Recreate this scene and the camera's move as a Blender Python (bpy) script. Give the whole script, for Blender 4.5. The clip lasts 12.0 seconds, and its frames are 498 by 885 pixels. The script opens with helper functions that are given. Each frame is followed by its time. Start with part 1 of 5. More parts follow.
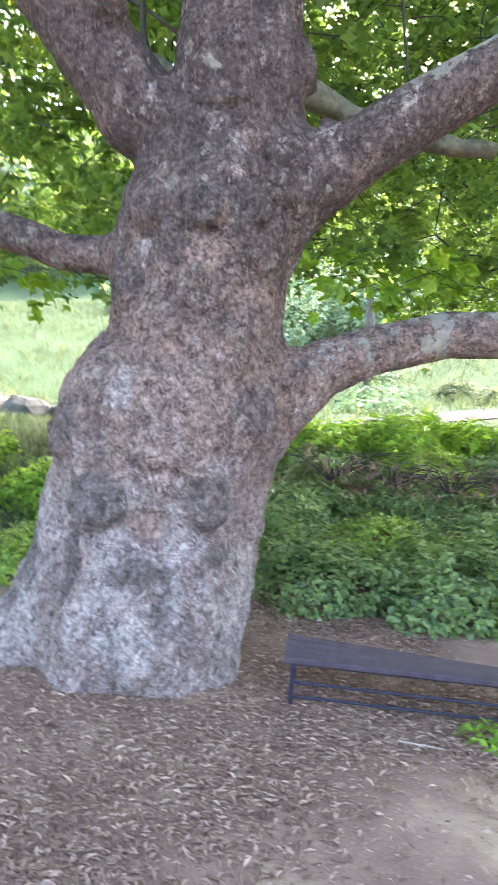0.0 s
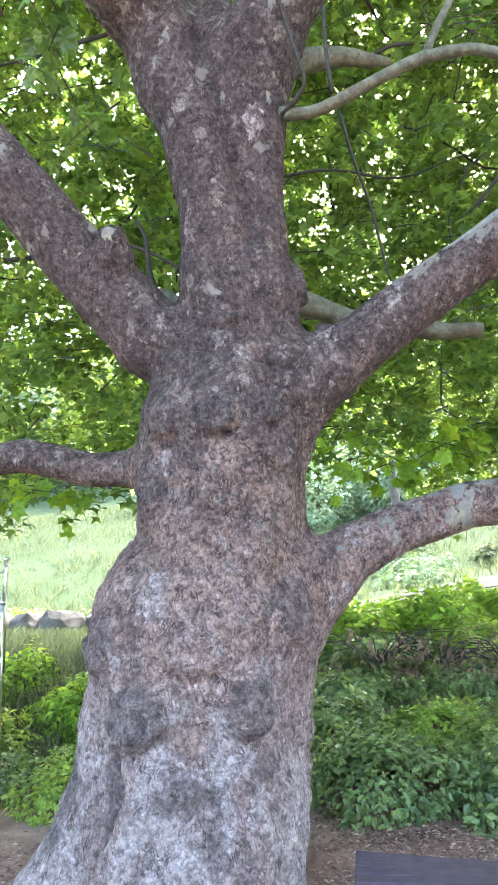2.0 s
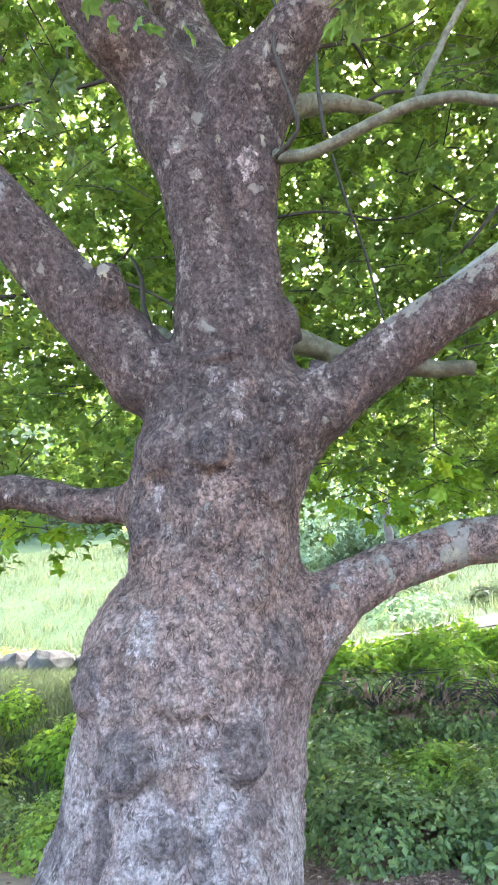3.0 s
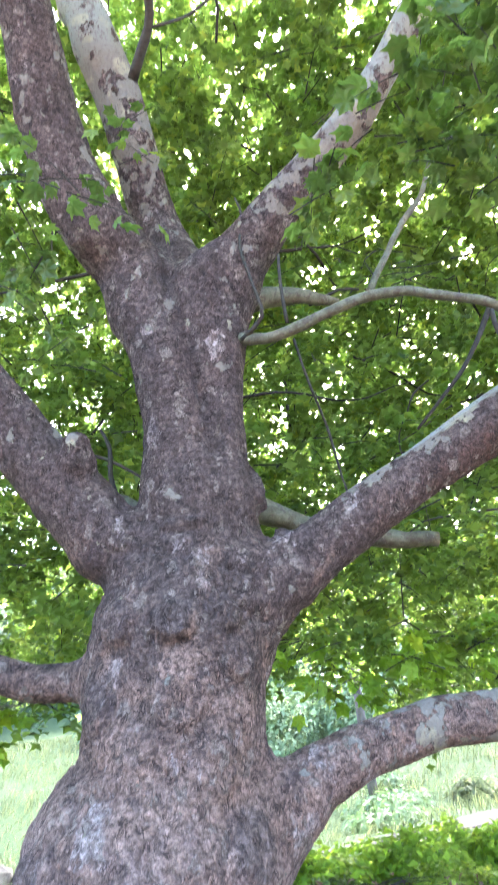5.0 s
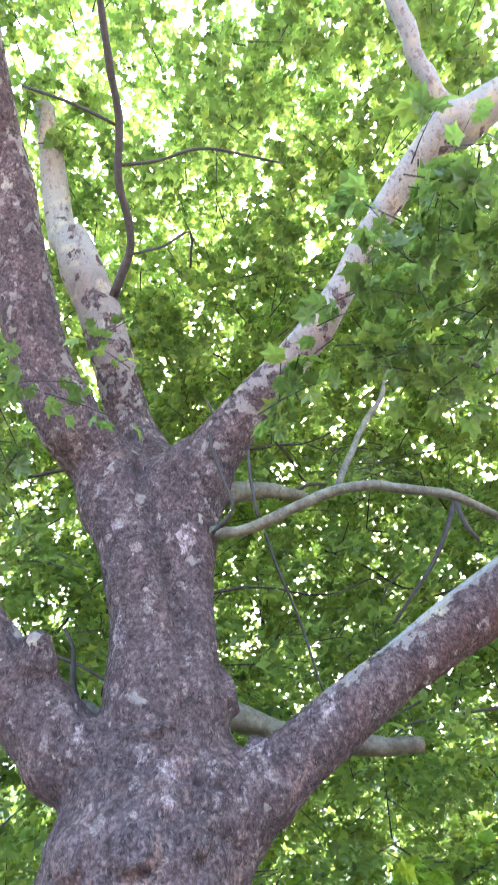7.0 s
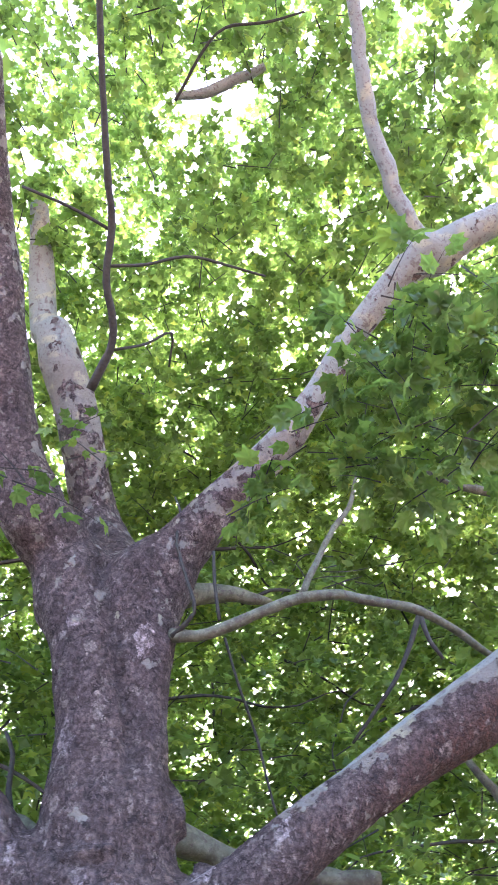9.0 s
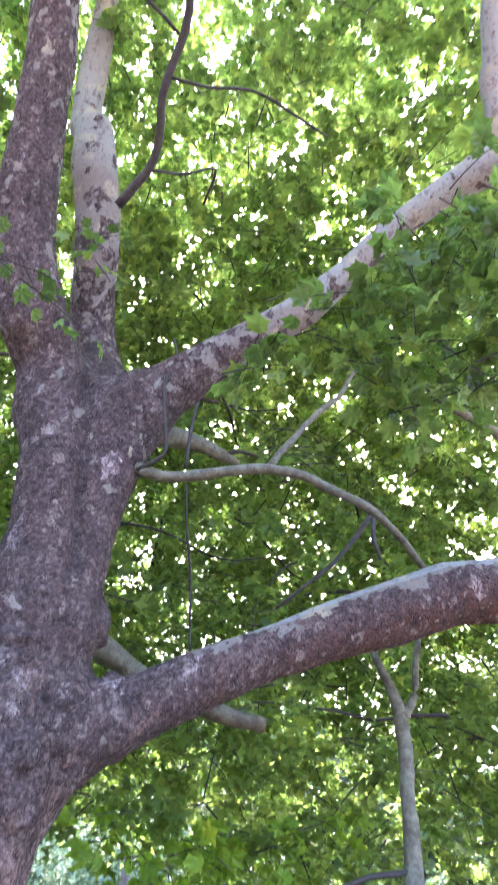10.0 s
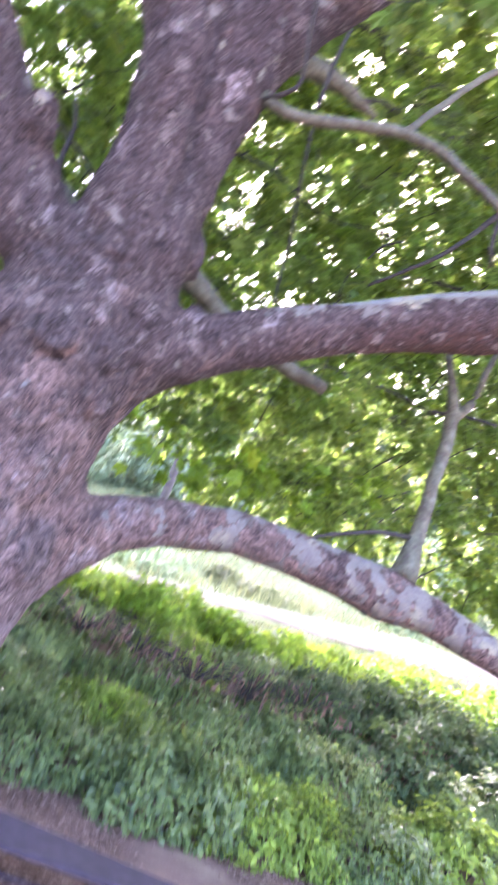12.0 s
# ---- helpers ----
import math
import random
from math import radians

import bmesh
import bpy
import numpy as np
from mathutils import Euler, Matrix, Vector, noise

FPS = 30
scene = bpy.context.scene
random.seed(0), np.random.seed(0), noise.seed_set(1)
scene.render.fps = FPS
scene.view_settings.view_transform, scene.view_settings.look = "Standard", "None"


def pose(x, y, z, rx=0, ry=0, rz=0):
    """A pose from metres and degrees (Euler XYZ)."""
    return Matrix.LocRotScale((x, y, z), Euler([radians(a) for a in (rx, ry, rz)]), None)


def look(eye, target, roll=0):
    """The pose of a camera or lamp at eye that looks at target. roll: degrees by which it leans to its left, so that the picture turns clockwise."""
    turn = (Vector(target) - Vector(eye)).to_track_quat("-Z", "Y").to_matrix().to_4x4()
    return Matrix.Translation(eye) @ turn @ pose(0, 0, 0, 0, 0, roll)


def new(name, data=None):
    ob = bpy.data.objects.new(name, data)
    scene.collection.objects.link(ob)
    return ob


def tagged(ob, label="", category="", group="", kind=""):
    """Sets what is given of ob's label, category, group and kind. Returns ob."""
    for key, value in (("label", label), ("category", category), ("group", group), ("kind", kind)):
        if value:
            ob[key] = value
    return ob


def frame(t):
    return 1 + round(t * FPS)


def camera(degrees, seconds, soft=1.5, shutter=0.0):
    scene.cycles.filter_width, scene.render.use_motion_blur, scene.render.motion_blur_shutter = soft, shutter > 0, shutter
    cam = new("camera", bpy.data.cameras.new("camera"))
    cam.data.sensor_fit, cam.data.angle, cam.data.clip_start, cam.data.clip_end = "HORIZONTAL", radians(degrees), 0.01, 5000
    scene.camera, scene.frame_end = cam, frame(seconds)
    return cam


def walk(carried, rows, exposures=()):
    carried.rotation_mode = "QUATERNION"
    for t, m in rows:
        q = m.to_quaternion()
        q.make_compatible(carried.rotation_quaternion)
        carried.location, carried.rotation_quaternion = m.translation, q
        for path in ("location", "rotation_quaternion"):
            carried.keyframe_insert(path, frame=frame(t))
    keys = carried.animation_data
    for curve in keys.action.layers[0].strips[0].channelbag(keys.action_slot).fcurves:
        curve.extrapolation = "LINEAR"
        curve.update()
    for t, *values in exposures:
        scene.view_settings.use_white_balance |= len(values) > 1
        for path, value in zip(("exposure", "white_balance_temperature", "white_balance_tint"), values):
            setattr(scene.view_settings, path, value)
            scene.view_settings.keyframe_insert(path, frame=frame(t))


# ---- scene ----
EXPOSURES = [(0.0, 3.8, 6450, 9), (2.5, 3.88, 6350, 9), (5.5, 3.97, 5950, 11), (7.0, 4.05, 5800, 18), (9.0, 3.62, 5700, 24), (10.0, 3.68, 5700, 25), (11.0, 3.95, 5750, 29), (11.5, 3.97, 5850, 32), (12.0, 4.02, 5950, 39)]

cam = camera(39.0, 12.0, soft=1.5, shutter=0.5)
# seconds, eye in metres, then yaw, pitch and roll in degrees
PATH = [
    (0.0, -0.000, 0.000, 1.533, 0.00, -3.00, 4.30),
    (0.5, 0.007, -0.003, 1.543, 3.88, -1.02, 0.02),
    (1.0, 0.012, -0.020, 1.563, 4.08, 2.76, -0.90),
    (1.5, 0.026, -0.045, 1.572, 2.68, 9.25, -1.78),
    (2.0, 0.027, -0.050, 1.579, 2.76, 11.99, -2.22),
    (2.5, 0.027, -0.045, 1.588, 2.63, 13.25, -2.17),
    (4.5, 0.021, 0.006, 1.505, -0.73, 24.86, -2.74),
    (5.0, 0.034, 0.006, 1.509, -1.51, 29.47, -3.25),
    (5.5, 0.053, 0.015, 1.499, -2.11, 33.74, -4.10),
    (6.0, 0.037, -0.002, 1.521, -2.93, 37.09, -4.84),
    (6.5, 0.007, 0.036, 1.482, -5.42, 41.39, -5.02),
    (7.0, 0.042, 0.019, 1.507, -5.98, 45.01, -6.34),
    (9.0, 0.009, 0.021, 1.520, -11.69, 52.80, -6.98),
    (9.5, -0.016, 0.006, 1.538, -15.19, 46.66, 1.17),
    (10.0, -0.033, -0.017, 1.546, -13.16, 41.28, 8.16),
    (10.5, -0.036, 0.004, 1.572, -17.07, 35.29, 4.88),
    (11.0, -0.044, -0.018, 1.614, -19.19, 29.15, 0.94),
    (11.5, -0.037, -0.018, 1.619, -18.55, 23.38, 9.78),
    (12.0, -0.062, -0.010, 1.625, -13.78, 12.53, 23.05),
]
walk(cam, [(t, pose(x, y, z, 90 + pitch, 0, yaw) @ pose(0, 0, 0, 0, 0, roll)) for t, x, y, z, yaw, pitch, roll in PATH],
     exposures=EXPOSURES)

# ---------------------------------------------------------------- light
world = bpy.data.worlds.new("sky")
scene.world = world
world.use_nodes = True
wt = world.node_tree
sky = wt.nodes.new("ShaderNodeTexSky")
sky.sky_type = "NISHITA"
sky.sun_disc = False
sky.sun_elevation = radians(47)
sky.sun_rotation = radians(22)
sky.air_density, sky.dust_density, sky.ozone_density = 1.0, 4.0, 1.0
wt.nodes["Background"].inputs["Strength"].default_value = 0.15
wt.links.new(sky.outputs[0], wt.nodes["Background"].inputs["Color"])

sun_data = bpy.data.lights.new("sun", "SUN")
sun_data.energy, sun_data.angle, sun_data.color = 2.0, radians(6), (1.0, 0.95, 0.86)
sun = new("sun", sun_data)
sun.matrix_world = look((0, 0, 0), (-math.sin(radians(22)) * math.cos(radians(47)), -math.cos(radians(22)) * math.cos(radians(47)), -math.sin(radians(47))))

# ---------------------------------------------------------------- small tools
rng = np.random.default_rng(7)


def value_noise(p, seed=0):
    """Smooth noise of about -1 to 1 at rows of points."""
    p = np.asarray(p, float)
    i = np.floor(p).astype(np.int64)
    f = p - i
    f = f * f * (3 - 2 * f)
    out = np.zeros(len(p))
    for dx in (0, 1):
        for dy in (0, 1):
            for dz in (0, 1):
                h = ((i[:, 0] + dx) * 374761393 + (i[:, 1] + dy) * 668265263 + (i[:, 2] + dz) * 2147483647 + seed * 974711) & 0xFFFFFFFF
                h = ((h ^ (h >> 13)) * 1274126177) & 0xFFFFFFFF
                h = (h ^ (h >> 16)) & 0xFFFF
                w = (f[:, 0] if dx else 1 - f[:, 0]) * (f[:, 1] if dy else 1 - f[:, 1]) * (f[:, 2] if dz else 1 - f[:, 2])
                out += w * (h / 32767.5 - 1)
    return out


def ease(a, b, x):
    t = np.clip((np.asarray(x, float) - a) / (b - a), 0, 1)
    return t * t * (3 - 2 * t)


def mesh_from(name, verts, faces, material, smooth=False):
    me = bpy.data.meshes.new(name)
    verts, faces = np.asarray(verts, float), np.asarray(faces, np.int32)
    n = faces.shape[1]
    me.vertices.add(len(verts))
    me.vertices.foreach_set("co", verts.ravel())
    me.loops.add(faces.size)
    me.loops.foreach_set("vertex_index", faces.ravel())
    me.polygons.add(len(faces))
    me.polygons.foreach_set("loop_start", np.arange(0, faces.size, n, dtype=np.int32))
    me.polygons.foreach_set("use_smooth", np.full(len(faces), smooth))
    me.update(calc_edges=True)
    if material:
        me.materials.append(material)
    return me


def add(name, me, parent=None, label="", kind=""):
    ob = new(name, me)
    ob.parent = parent
    return tagged(ob, label=label, kind=kind)


def part(name, bm, material, parent, label="", smooth=False):
    me = bpy.data.meshes.new(name)
    bm.to_mesh(me)
    bm.free()
    for p in me.polygons:
        p.use_smooth = smooth
    me.materials.append(material)
    return add(name, me, parent, label)


def thing(name, label, category, group="", kind="", at=(0, 0, 0)):
    ob = new(name)
    ob.location = at
    return tagged(ob, label, category, group, kind)


def box(bm, size, m=Matrix.Identity(4), bevel=0.0):
    made = bmesh.ops.create_cube(bm, size=1.0, matrix=m @ Matrix.Diagonal((*size, 1)))
    if bevel:
        edges = list({e for v in made["verts"] for e in v.link_edges})
        bmesh.ops.bevel(bm, geom=edges, offset=bevel, segments=2, affect="EDGES", profile=0.5)


def smooth_chain(rows, step=0.12):
    """A denser row of centres and radii along a line through the given ones."""
    rows = np.asarray(rows, float)
    ends = np.vstack([2 * rows[0] - rows[1], rows, 2 * rows[-1] - rows[-2]])
    out = []
    for k in range(1, len(ends) - 2):
        a, b, c, d = ends[k - 1:k + 3]
        n = max(1, int(np.linalg.norm(c[:3] - b[:3]) / step))
        for t in np.arange(n) / n:
            out.append(0.5 * (2 * b + (c - a) * t + (2 * a - 5 * b + 4 * c - d) * t * t + (3 * b - a - 3 * c + d) * t ** 3))
    out.append(rows[-1])
    out = np.array(out)
    out[:, 3] = out[:, 3].clip(min=0.002)
    return out


def tube(rows, sides=8, rough=0.0, seed=0):
    """Vertices and quads of a round tube along centres and radii, with closed ends."""
    c, r = rows[:, :3], rows[:, 3]
    way = np.gradient(c, axis=0)
    way /= np.linalg.norm(way, axis=1, keepdims=True) + 1e-9
    up = np.array([0.31, 0.17, 0.93])
    side = np.cross(way, up)
    side /= np.linalg.norm(side, axis=1, keepdims=True) + 1e-9
    other = np.cross(way, side)
    a = np.arange(sides) * 2 * np.pi / sides
    ring = c[:, None] + r[:, None, None] * (np.cos(a)[None, :, None] * side[:, None] + np.sin(a)[None, :, None] * other[:, None])
    v = ring.reshape(-1, 3)
    if rough:
        out = v - np.repeat(c, sides, axis=0)
        v = v + out * (rough * value_noise(v * 9, seed) + rough * value_noise(v * 25, seed + 1))[:, None]
    n = len(rows)
    i, j = np.meshgrid(np.arange(n - 1), np.arange(sides), indexing="ij")
    k = (j + 1) % sides
    q = np.stack([i * sides + j, (i + 1) * sides + j, (i + 1) * sides + k, i * sides + k], -1).reshape(-1, 4)
    first, last = len(v), len(v) + 1
    v = np.vstack([v, c[0], c[-1]])
    jj = np.arange(sides)
    q = np.vstack([q, np.stack([jj, (jj + 1) % sides, np.full(sides, first), np.full(sides, first)], -1)[:, [0, 1, 2, 2]][:0]])
    caps = [np.stack([jj, (jj + 1) % sides, np.full(sides, first)], -1), np.stack([(jj + 1) % sides + (n - 1) * sides, jj + (n - 1) * sides, np.full(sides, last)], -1)]
    tri = np.vstack([q[:, [0, 1, 2]], q[:, [0, 2, 3]], *caps])
    return v, tri


def join(pieces):
    vs, fs, n = [], [], 0
    for v, f in pieces:
        vs.append(v)
        fs.append(f + n)
        n += len(v)
    return np.vstack(vs), np.vstack(fs)


# ---------------------------------------------------------------- materials
def material(name):
    m = bpy.data.materials.new(name)
    m.use_nodes = True
    return m, m.node_tree, m.node_tree.nodes["Principled BSDF"]


def noise_tex(nt, coord, scale, detail=6.0, rough=0.6, stretch=None, lacunarity=2.0):
    if stretch:
        mp = nt.nodes.new("ShaderNodeMapping")
        mp.inputs["Scale"].default_value = stretch
        nt.links.new(coord, mp.inputs["Vector"])
        coord = mp.outputs[0]
    n = nt.nodes.new("ShaderNodeTexNoise")
    n.inputs["Scale"].default_value, n.inputs["Detail"].default_value, n.inputs["Roughness"].default_value = scale, detail, rough
    nt.links.new(coord, n.inputs["Vector"])
    return n.outputs["Fac"]


def ramp(nt, fac, stops):
    r = nt.nodes.new("ShaderNodeValToRGB")
    while len(r.color_ramp.elements) < len(stops):
        r.color_ramp.elements.new(0.5)
    for e, (p, c) in zip(r.color_ramp.elements, stops):
        e.position = p
        e.color = (*c, 1) if len(c) == 3 else c
    nt.links.new(fac, r.inputs["Fac"])
    return r.outputs["Color"]


def grey(v):
    return (v, v, v)


def mix(nt, fac, a, b, mode="MIX"):
    n = nt.nodes.new("ShaderNodeMix")
    n.data_type, n.blend_type = "RGBA", mode
    for key, val in (("Factor", fac), ("A", a), ("B", b)):
        sock = [s for s in n.inputs if s.name == key and s.enabled][0]
        if hasattr(val, "is_linked"):
            nt.links.new(val, sock)
        else:
            sock.default_value = val if key == "Factor" else (*val, 1)
    return [s for s in n.outputs if s.enabled][0]


def calc(nt, op, a, b=0.0, c=None):
    n = nt.nodes.new("ShaderNodeMath")
    n.operation = op
    for sock, val in zip(n.inputs, (a, b, c)):
        if val is None:
            continue
        if hasattr(val, "is_linked"):
            nt.links.new(val, sock)
        else:
            sock.default_value = val
    return n.outputs[0]


def bump(nt, height, strength, distance, normal=None):
    n = nt.nodes.new("ShaderNodeBump")
    n.inputs["Strength"].default_value, n.inputs["Distance"].default_value = strength, distance
    nt.links.new(height, n.inputs["Height"])
    if normal:
        nt.links.new(normal, n.inputs["Normal"])
    return n.outputs[0]


def coords(nt):
    return nt.nodes.new("ShaderNodeTexCoord").outputs["Object"]


def bark_material():
    """Plane-tree bark: brown curling flakes on old wood, pale sharp-edged patches where young bark is bared."""
    m, nt, p = material("plane_bark")
    co = coords(nt)

    def attribute(name):
        at = nt.nodes.new("ShaderNodeAttribute")
        at.attribute_name = name
        return at.outputs["Fac"]

    young, ruddy, burr_and_shade, flesh = attribute("young"), attribute("ruddy"), attribute("burr_and_shade"), attribute("flesh")
    sep = nt.nodes.new("ShaderNodeSeparateXYZ")
    nt.links.new(co, sep.inputs[0])
    big = noise_tex(nt, co, 2.6, 4, 0.55)
    blot = noise_tex(nt, co, 5.2, 5, 0.6, (1, 1, 0.85))
    mid = noise_tex(nt, co, 13, 6, 0.64)
    small = noise_tex(nt, co, 34, 5, 0.65)
    fine = noise_tex(nt, co, 100, 3, 0.6)
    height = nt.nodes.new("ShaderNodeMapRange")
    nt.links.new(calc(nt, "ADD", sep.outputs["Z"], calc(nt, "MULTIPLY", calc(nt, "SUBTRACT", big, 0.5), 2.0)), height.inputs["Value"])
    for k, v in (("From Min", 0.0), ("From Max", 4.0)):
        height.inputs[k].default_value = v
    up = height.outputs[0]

    # flakes: cells with ragged rims, each with a shade and a height of its own, at two sizes
    wob = nt.nodes.new("ShaderNodeTexNoise")
    wob.inputs["Scale"].default_value, wob.inputs["Detail"].default_value, wob.inputs["Roughness"].default_value = 17, 5, 0.7
    nt.links.new(co, wob.inputs["Vector"])
    bent = mix(nt, 0.075, co, wob.outputs["Color"])
    upright = nt.nodes.new("ShaderNodeMapping")
    upright.inputs["Scale"].default_value = (1, 1, 0.68)
    nt.links.new(bent, upright.inputs["Vector"])
    shade, other, seams, centres = [], [], [], []
    for size in (17.0, 38.0):
        for feature in ("F1", "DISTANCE_TO_EDGE"):
            cell = nt.nodes.new("ShaderNodeTexVoronoi")
            cell.feature = feature
            cell.inputs["Scale"].default_value = size
            nt.links.new(upright.outputs[0], cell.inputs["Vector"])
            if feature == "F1":
                sp = nt.nodes.new("ShaderNodeSeparateColor")
                nt.links.new(cell.outputs["Color"], sp.inputs[0])
                shade.append(sp.outputs[0])
                other.append(sp.outputs[1])
                centres.append(cell.outputs["Position"])
            else:
                seams.append(ramp(nt, cell.outputs["Distance"], [(0.05, grey(1.0)), (0.25 if size > 20 else 0.14, grey(0.0))]))

    # curling cracks, broken off here and there
    def curls(scale, width, twist, stretch):
        mp = nt.nodes.new("ShaderNodeMapping")
        mp.inputs["Scale"].default_value = stretch
        nt.links.new(co, mp.inputs["Vector"])
        n = nt.nodes.new("ShaderNodeTexNoise")
        for key, value in (("Scale", scale), ("Detail", 4.0), ("Roughness", 0.55), ("Distortion", twist)):
            n.inputs[key].default_value = value
        nt.links.new(mp.outputs[0], n.inputs["Vector"])
        return ramp(nt, calc(nt, "ABSOLUTE", calc(nt, "SUBTRACT", n.outputs["Fac"], 0.5)), [(0.25 * width, grey(1.0)), (width, grey(0.0))])

    crack = calc(nt, "MULTIPLY", curls(15, 0.075, 1.2, (1, 1, 0.7)), ramp(nt, mid, [(0.40, grey(1.0)), (0.62, grey(0.1))]))
    hair = calc(nt, "MULTIPLY", curls(30, 0.095, 1.0, (1, 1, 0.75)), ramp(nt, small, [(0.40, grey(0.9)), (0.60, grey(0.15))]))
    seam = calc(nt, "MULTIPLY", calc(nt, "MAXIMUM", calc(nt, "MULTIPLY", seams[0], 0.85), calc(nt, "MULTIPLY", seams[1], 0.8)), ramp(nt, small, [(0.40, grey(1.0)), (0.62, grey(0.25))]))
    cleft = calc(nt, "MAXIMUM", seam, calc(nt, "MAXIMUM", crack, calc(nt, "MULTIPLY", hair, 0.8)))

    tone = calc(nt, "ADD", calc(nt, "MULTIPLY", blot, 0.40), calc(nt, "ADD", calc(nt, "MULTIPLY", mid, 0.22), calc(nt, "MULTIPLY", small, 0.14)))
    tone = calc(nt, "ADD", tone, calc(nt, "ADD", calc(nt, "MULTIPLY", shade[0], 0.12), calc(nt, "MULTIPLY", shade[1], 0.12)))
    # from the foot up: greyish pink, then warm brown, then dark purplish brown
    # light at the foot and crown shade above are also put into these tones
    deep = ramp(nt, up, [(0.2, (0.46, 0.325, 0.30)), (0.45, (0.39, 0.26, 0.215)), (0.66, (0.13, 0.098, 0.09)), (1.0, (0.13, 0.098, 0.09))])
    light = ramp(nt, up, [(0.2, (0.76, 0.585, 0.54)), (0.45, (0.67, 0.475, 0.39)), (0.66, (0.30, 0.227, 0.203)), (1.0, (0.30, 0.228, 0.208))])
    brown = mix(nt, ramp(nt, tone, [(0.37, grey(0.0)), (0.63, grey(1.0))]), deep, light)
    # reddish inner bark shows in streaks
    red = ramp(nt, calc(nt, "ADD", noise_tex(nt, co, 3.4, 5, 0.62, (1, 1, 0.5)), calc(nt, "MULTIPLY", calc(nt, "SUBTRACT", shade[1], 0.5), 0.08)), [(0.52, grey(0.0)), (0.60, grey(0.75))])
    red = calc(nt, "MULTIPLY", red, ramp(nt, up, [(0.3, grey(0.25)), (0.45, grey(1.0)), (0.66, grey(0.7)), (0.8, grey(0.1))]))
    brown = mix(nt, red, brown, mix(nt, small, (0.42, 0.255, 0.19), (0.66, 0.45, 0.36)))
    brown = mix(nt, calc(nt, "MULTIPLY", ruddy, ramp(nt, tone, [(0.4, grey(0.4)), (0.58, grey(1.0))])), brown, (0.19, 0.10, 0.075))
    # weathered whitish bark near the foot: it comes off flake by flake, so its rim follows the flakes
    more = nt.nodes.new("ShaderNodeMapRange")
    nt.links.new(up, more.inputs["Value"])
    for k, v in (("From Min", 0.05), ("From Max", 0.55), ("To Min", 0.05), ("To Max", -0.13)):
        more.inputs[k].default_value = v
    centre = calc(nt, "MULTIPLY", noise_tex(nt, centres[1], 4.4, 2, 0.5, (1, 1, 0.65)), 0.78)
    spread = calc(nt, "ADD", centre, calc(nt, "MULTIPLY", noise_tex(nt, co, 13.0, 5, 0.6, (1, 1, 0.75)), 0.22))
    pale = ramp(nt, calc(nt, "ADD", spread, more.outputs[0]), [(0.495, grey(0.0)), (0.53, grey(0.9))])
    whitish = ramp(nt, calc(nt, "ADD", calc(nt, "MULTIPLY", mid, 0.6), calc(nt, "MULTIPLY", shade[1], 0.35)), [(0.28, (0.68, 0.535, 0.495)), (0.45, (0.79, 0.645, 0.605)), (0.62, (0.85, 0.735, 0.70))])
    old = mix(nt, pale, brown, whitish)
    # single flakes have come off and bared cream-coloured bark
    loose = calc(nt, "MULTIPLY", calc(nt, "MAXIMUM", ramp(nt, other[0], [(0.93, grey(0.0)), (0.94, grey(0.75))]), ramp(nt, other[1], [(0.91, grey(0.0)), (0.92, grey(0.65))])), ramp(nt, blot, [(0.42, grey(0.0)), (0.55, grey(1.0))]))
    old = mix(nt, loose, old, mix(nt, mid, (0.44, 0.36, 0.31), (0.66, 0.58, 0.50)))
    # fresh pinkish scars
    old = mix(nt, calc(nt, "MULTIPLY", flesh, ramp(nt, small, [(0.36, grey(0.35)), (0.52, grey(0.9))])), old, mix(nt, mid, (0.44, 0.27, 0.205), (0.74, 0.55, 0.46)))
    # burrs and stains keep a darker skin; crease shade is painted with them
    old = mix(nt, calc(nt, "MULTIPLY", burr_and_shade, 0.72), old, mix(nt, ramp(nt, mid, [(0.35, grey(0.0)), (0.65, grey(1.0))]), (0.13, 0.105, 0.10), (0.36, 0.29, 0.27)))
    # dark weathered blotches with soft rims
    stain = ramp(nt, noise_tex(nt, co, 4.6, 6, 0.70, (1, 1, 0.55)), [(0.56, grey(0.0)), (0.66, grey(0.72))])
    old = mix(nt, stain, old, (0.12, 0.095, 0.105))
    # cracks are dark themselves, and cavity shade is put into the colour too
    old = mix(nt, calc(nt, "MULTIPLY", cleft, ramp(nt, up, [(0.15, grey(0.84)), (0.5, grey(0.95)), (0.7, grey(0.98))])), old, (0.04, 0.029, 0.027))
    old = mix(nt, ramp(nt, fine, [(0.34, grey(0.3)), (0.50, grey(0.0))]), old, (0.08, 0.06, 0.057))

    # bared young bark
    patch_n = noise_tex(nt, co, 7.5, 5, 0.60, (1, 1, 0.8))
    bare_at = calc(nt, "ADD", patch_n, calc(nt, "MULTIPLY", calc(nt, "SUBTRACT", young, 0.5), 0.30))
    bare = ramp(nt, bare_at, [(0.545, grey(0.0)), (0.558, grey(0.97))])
    cream = mix(nt, big, (0.20, 0.23, 0.21), (0.295, 0.33, 0.305))
    cream = mix(nt, ramp(nt, young, [(0.92, grey(0.94)), (1.2, grey(0.0))]), cream, (0.165, 0.143, 0.114))
    cream = mix(nt, ramp(nt, noise_tex(nt, co, 5, 3, 0.5), [(0.56, grey(0.0)), (0.66, grey(0.5))]), cream, (0.50, 0.47, 0.27))
    cream = mix(nt, calc(nt, "MULTIPLY", small, 0.5), cream, (0.34, 0.33, 0.29))
    streak = noise_tex(nt, co, 17, 5, 0.65, (1, 1, 0.35))
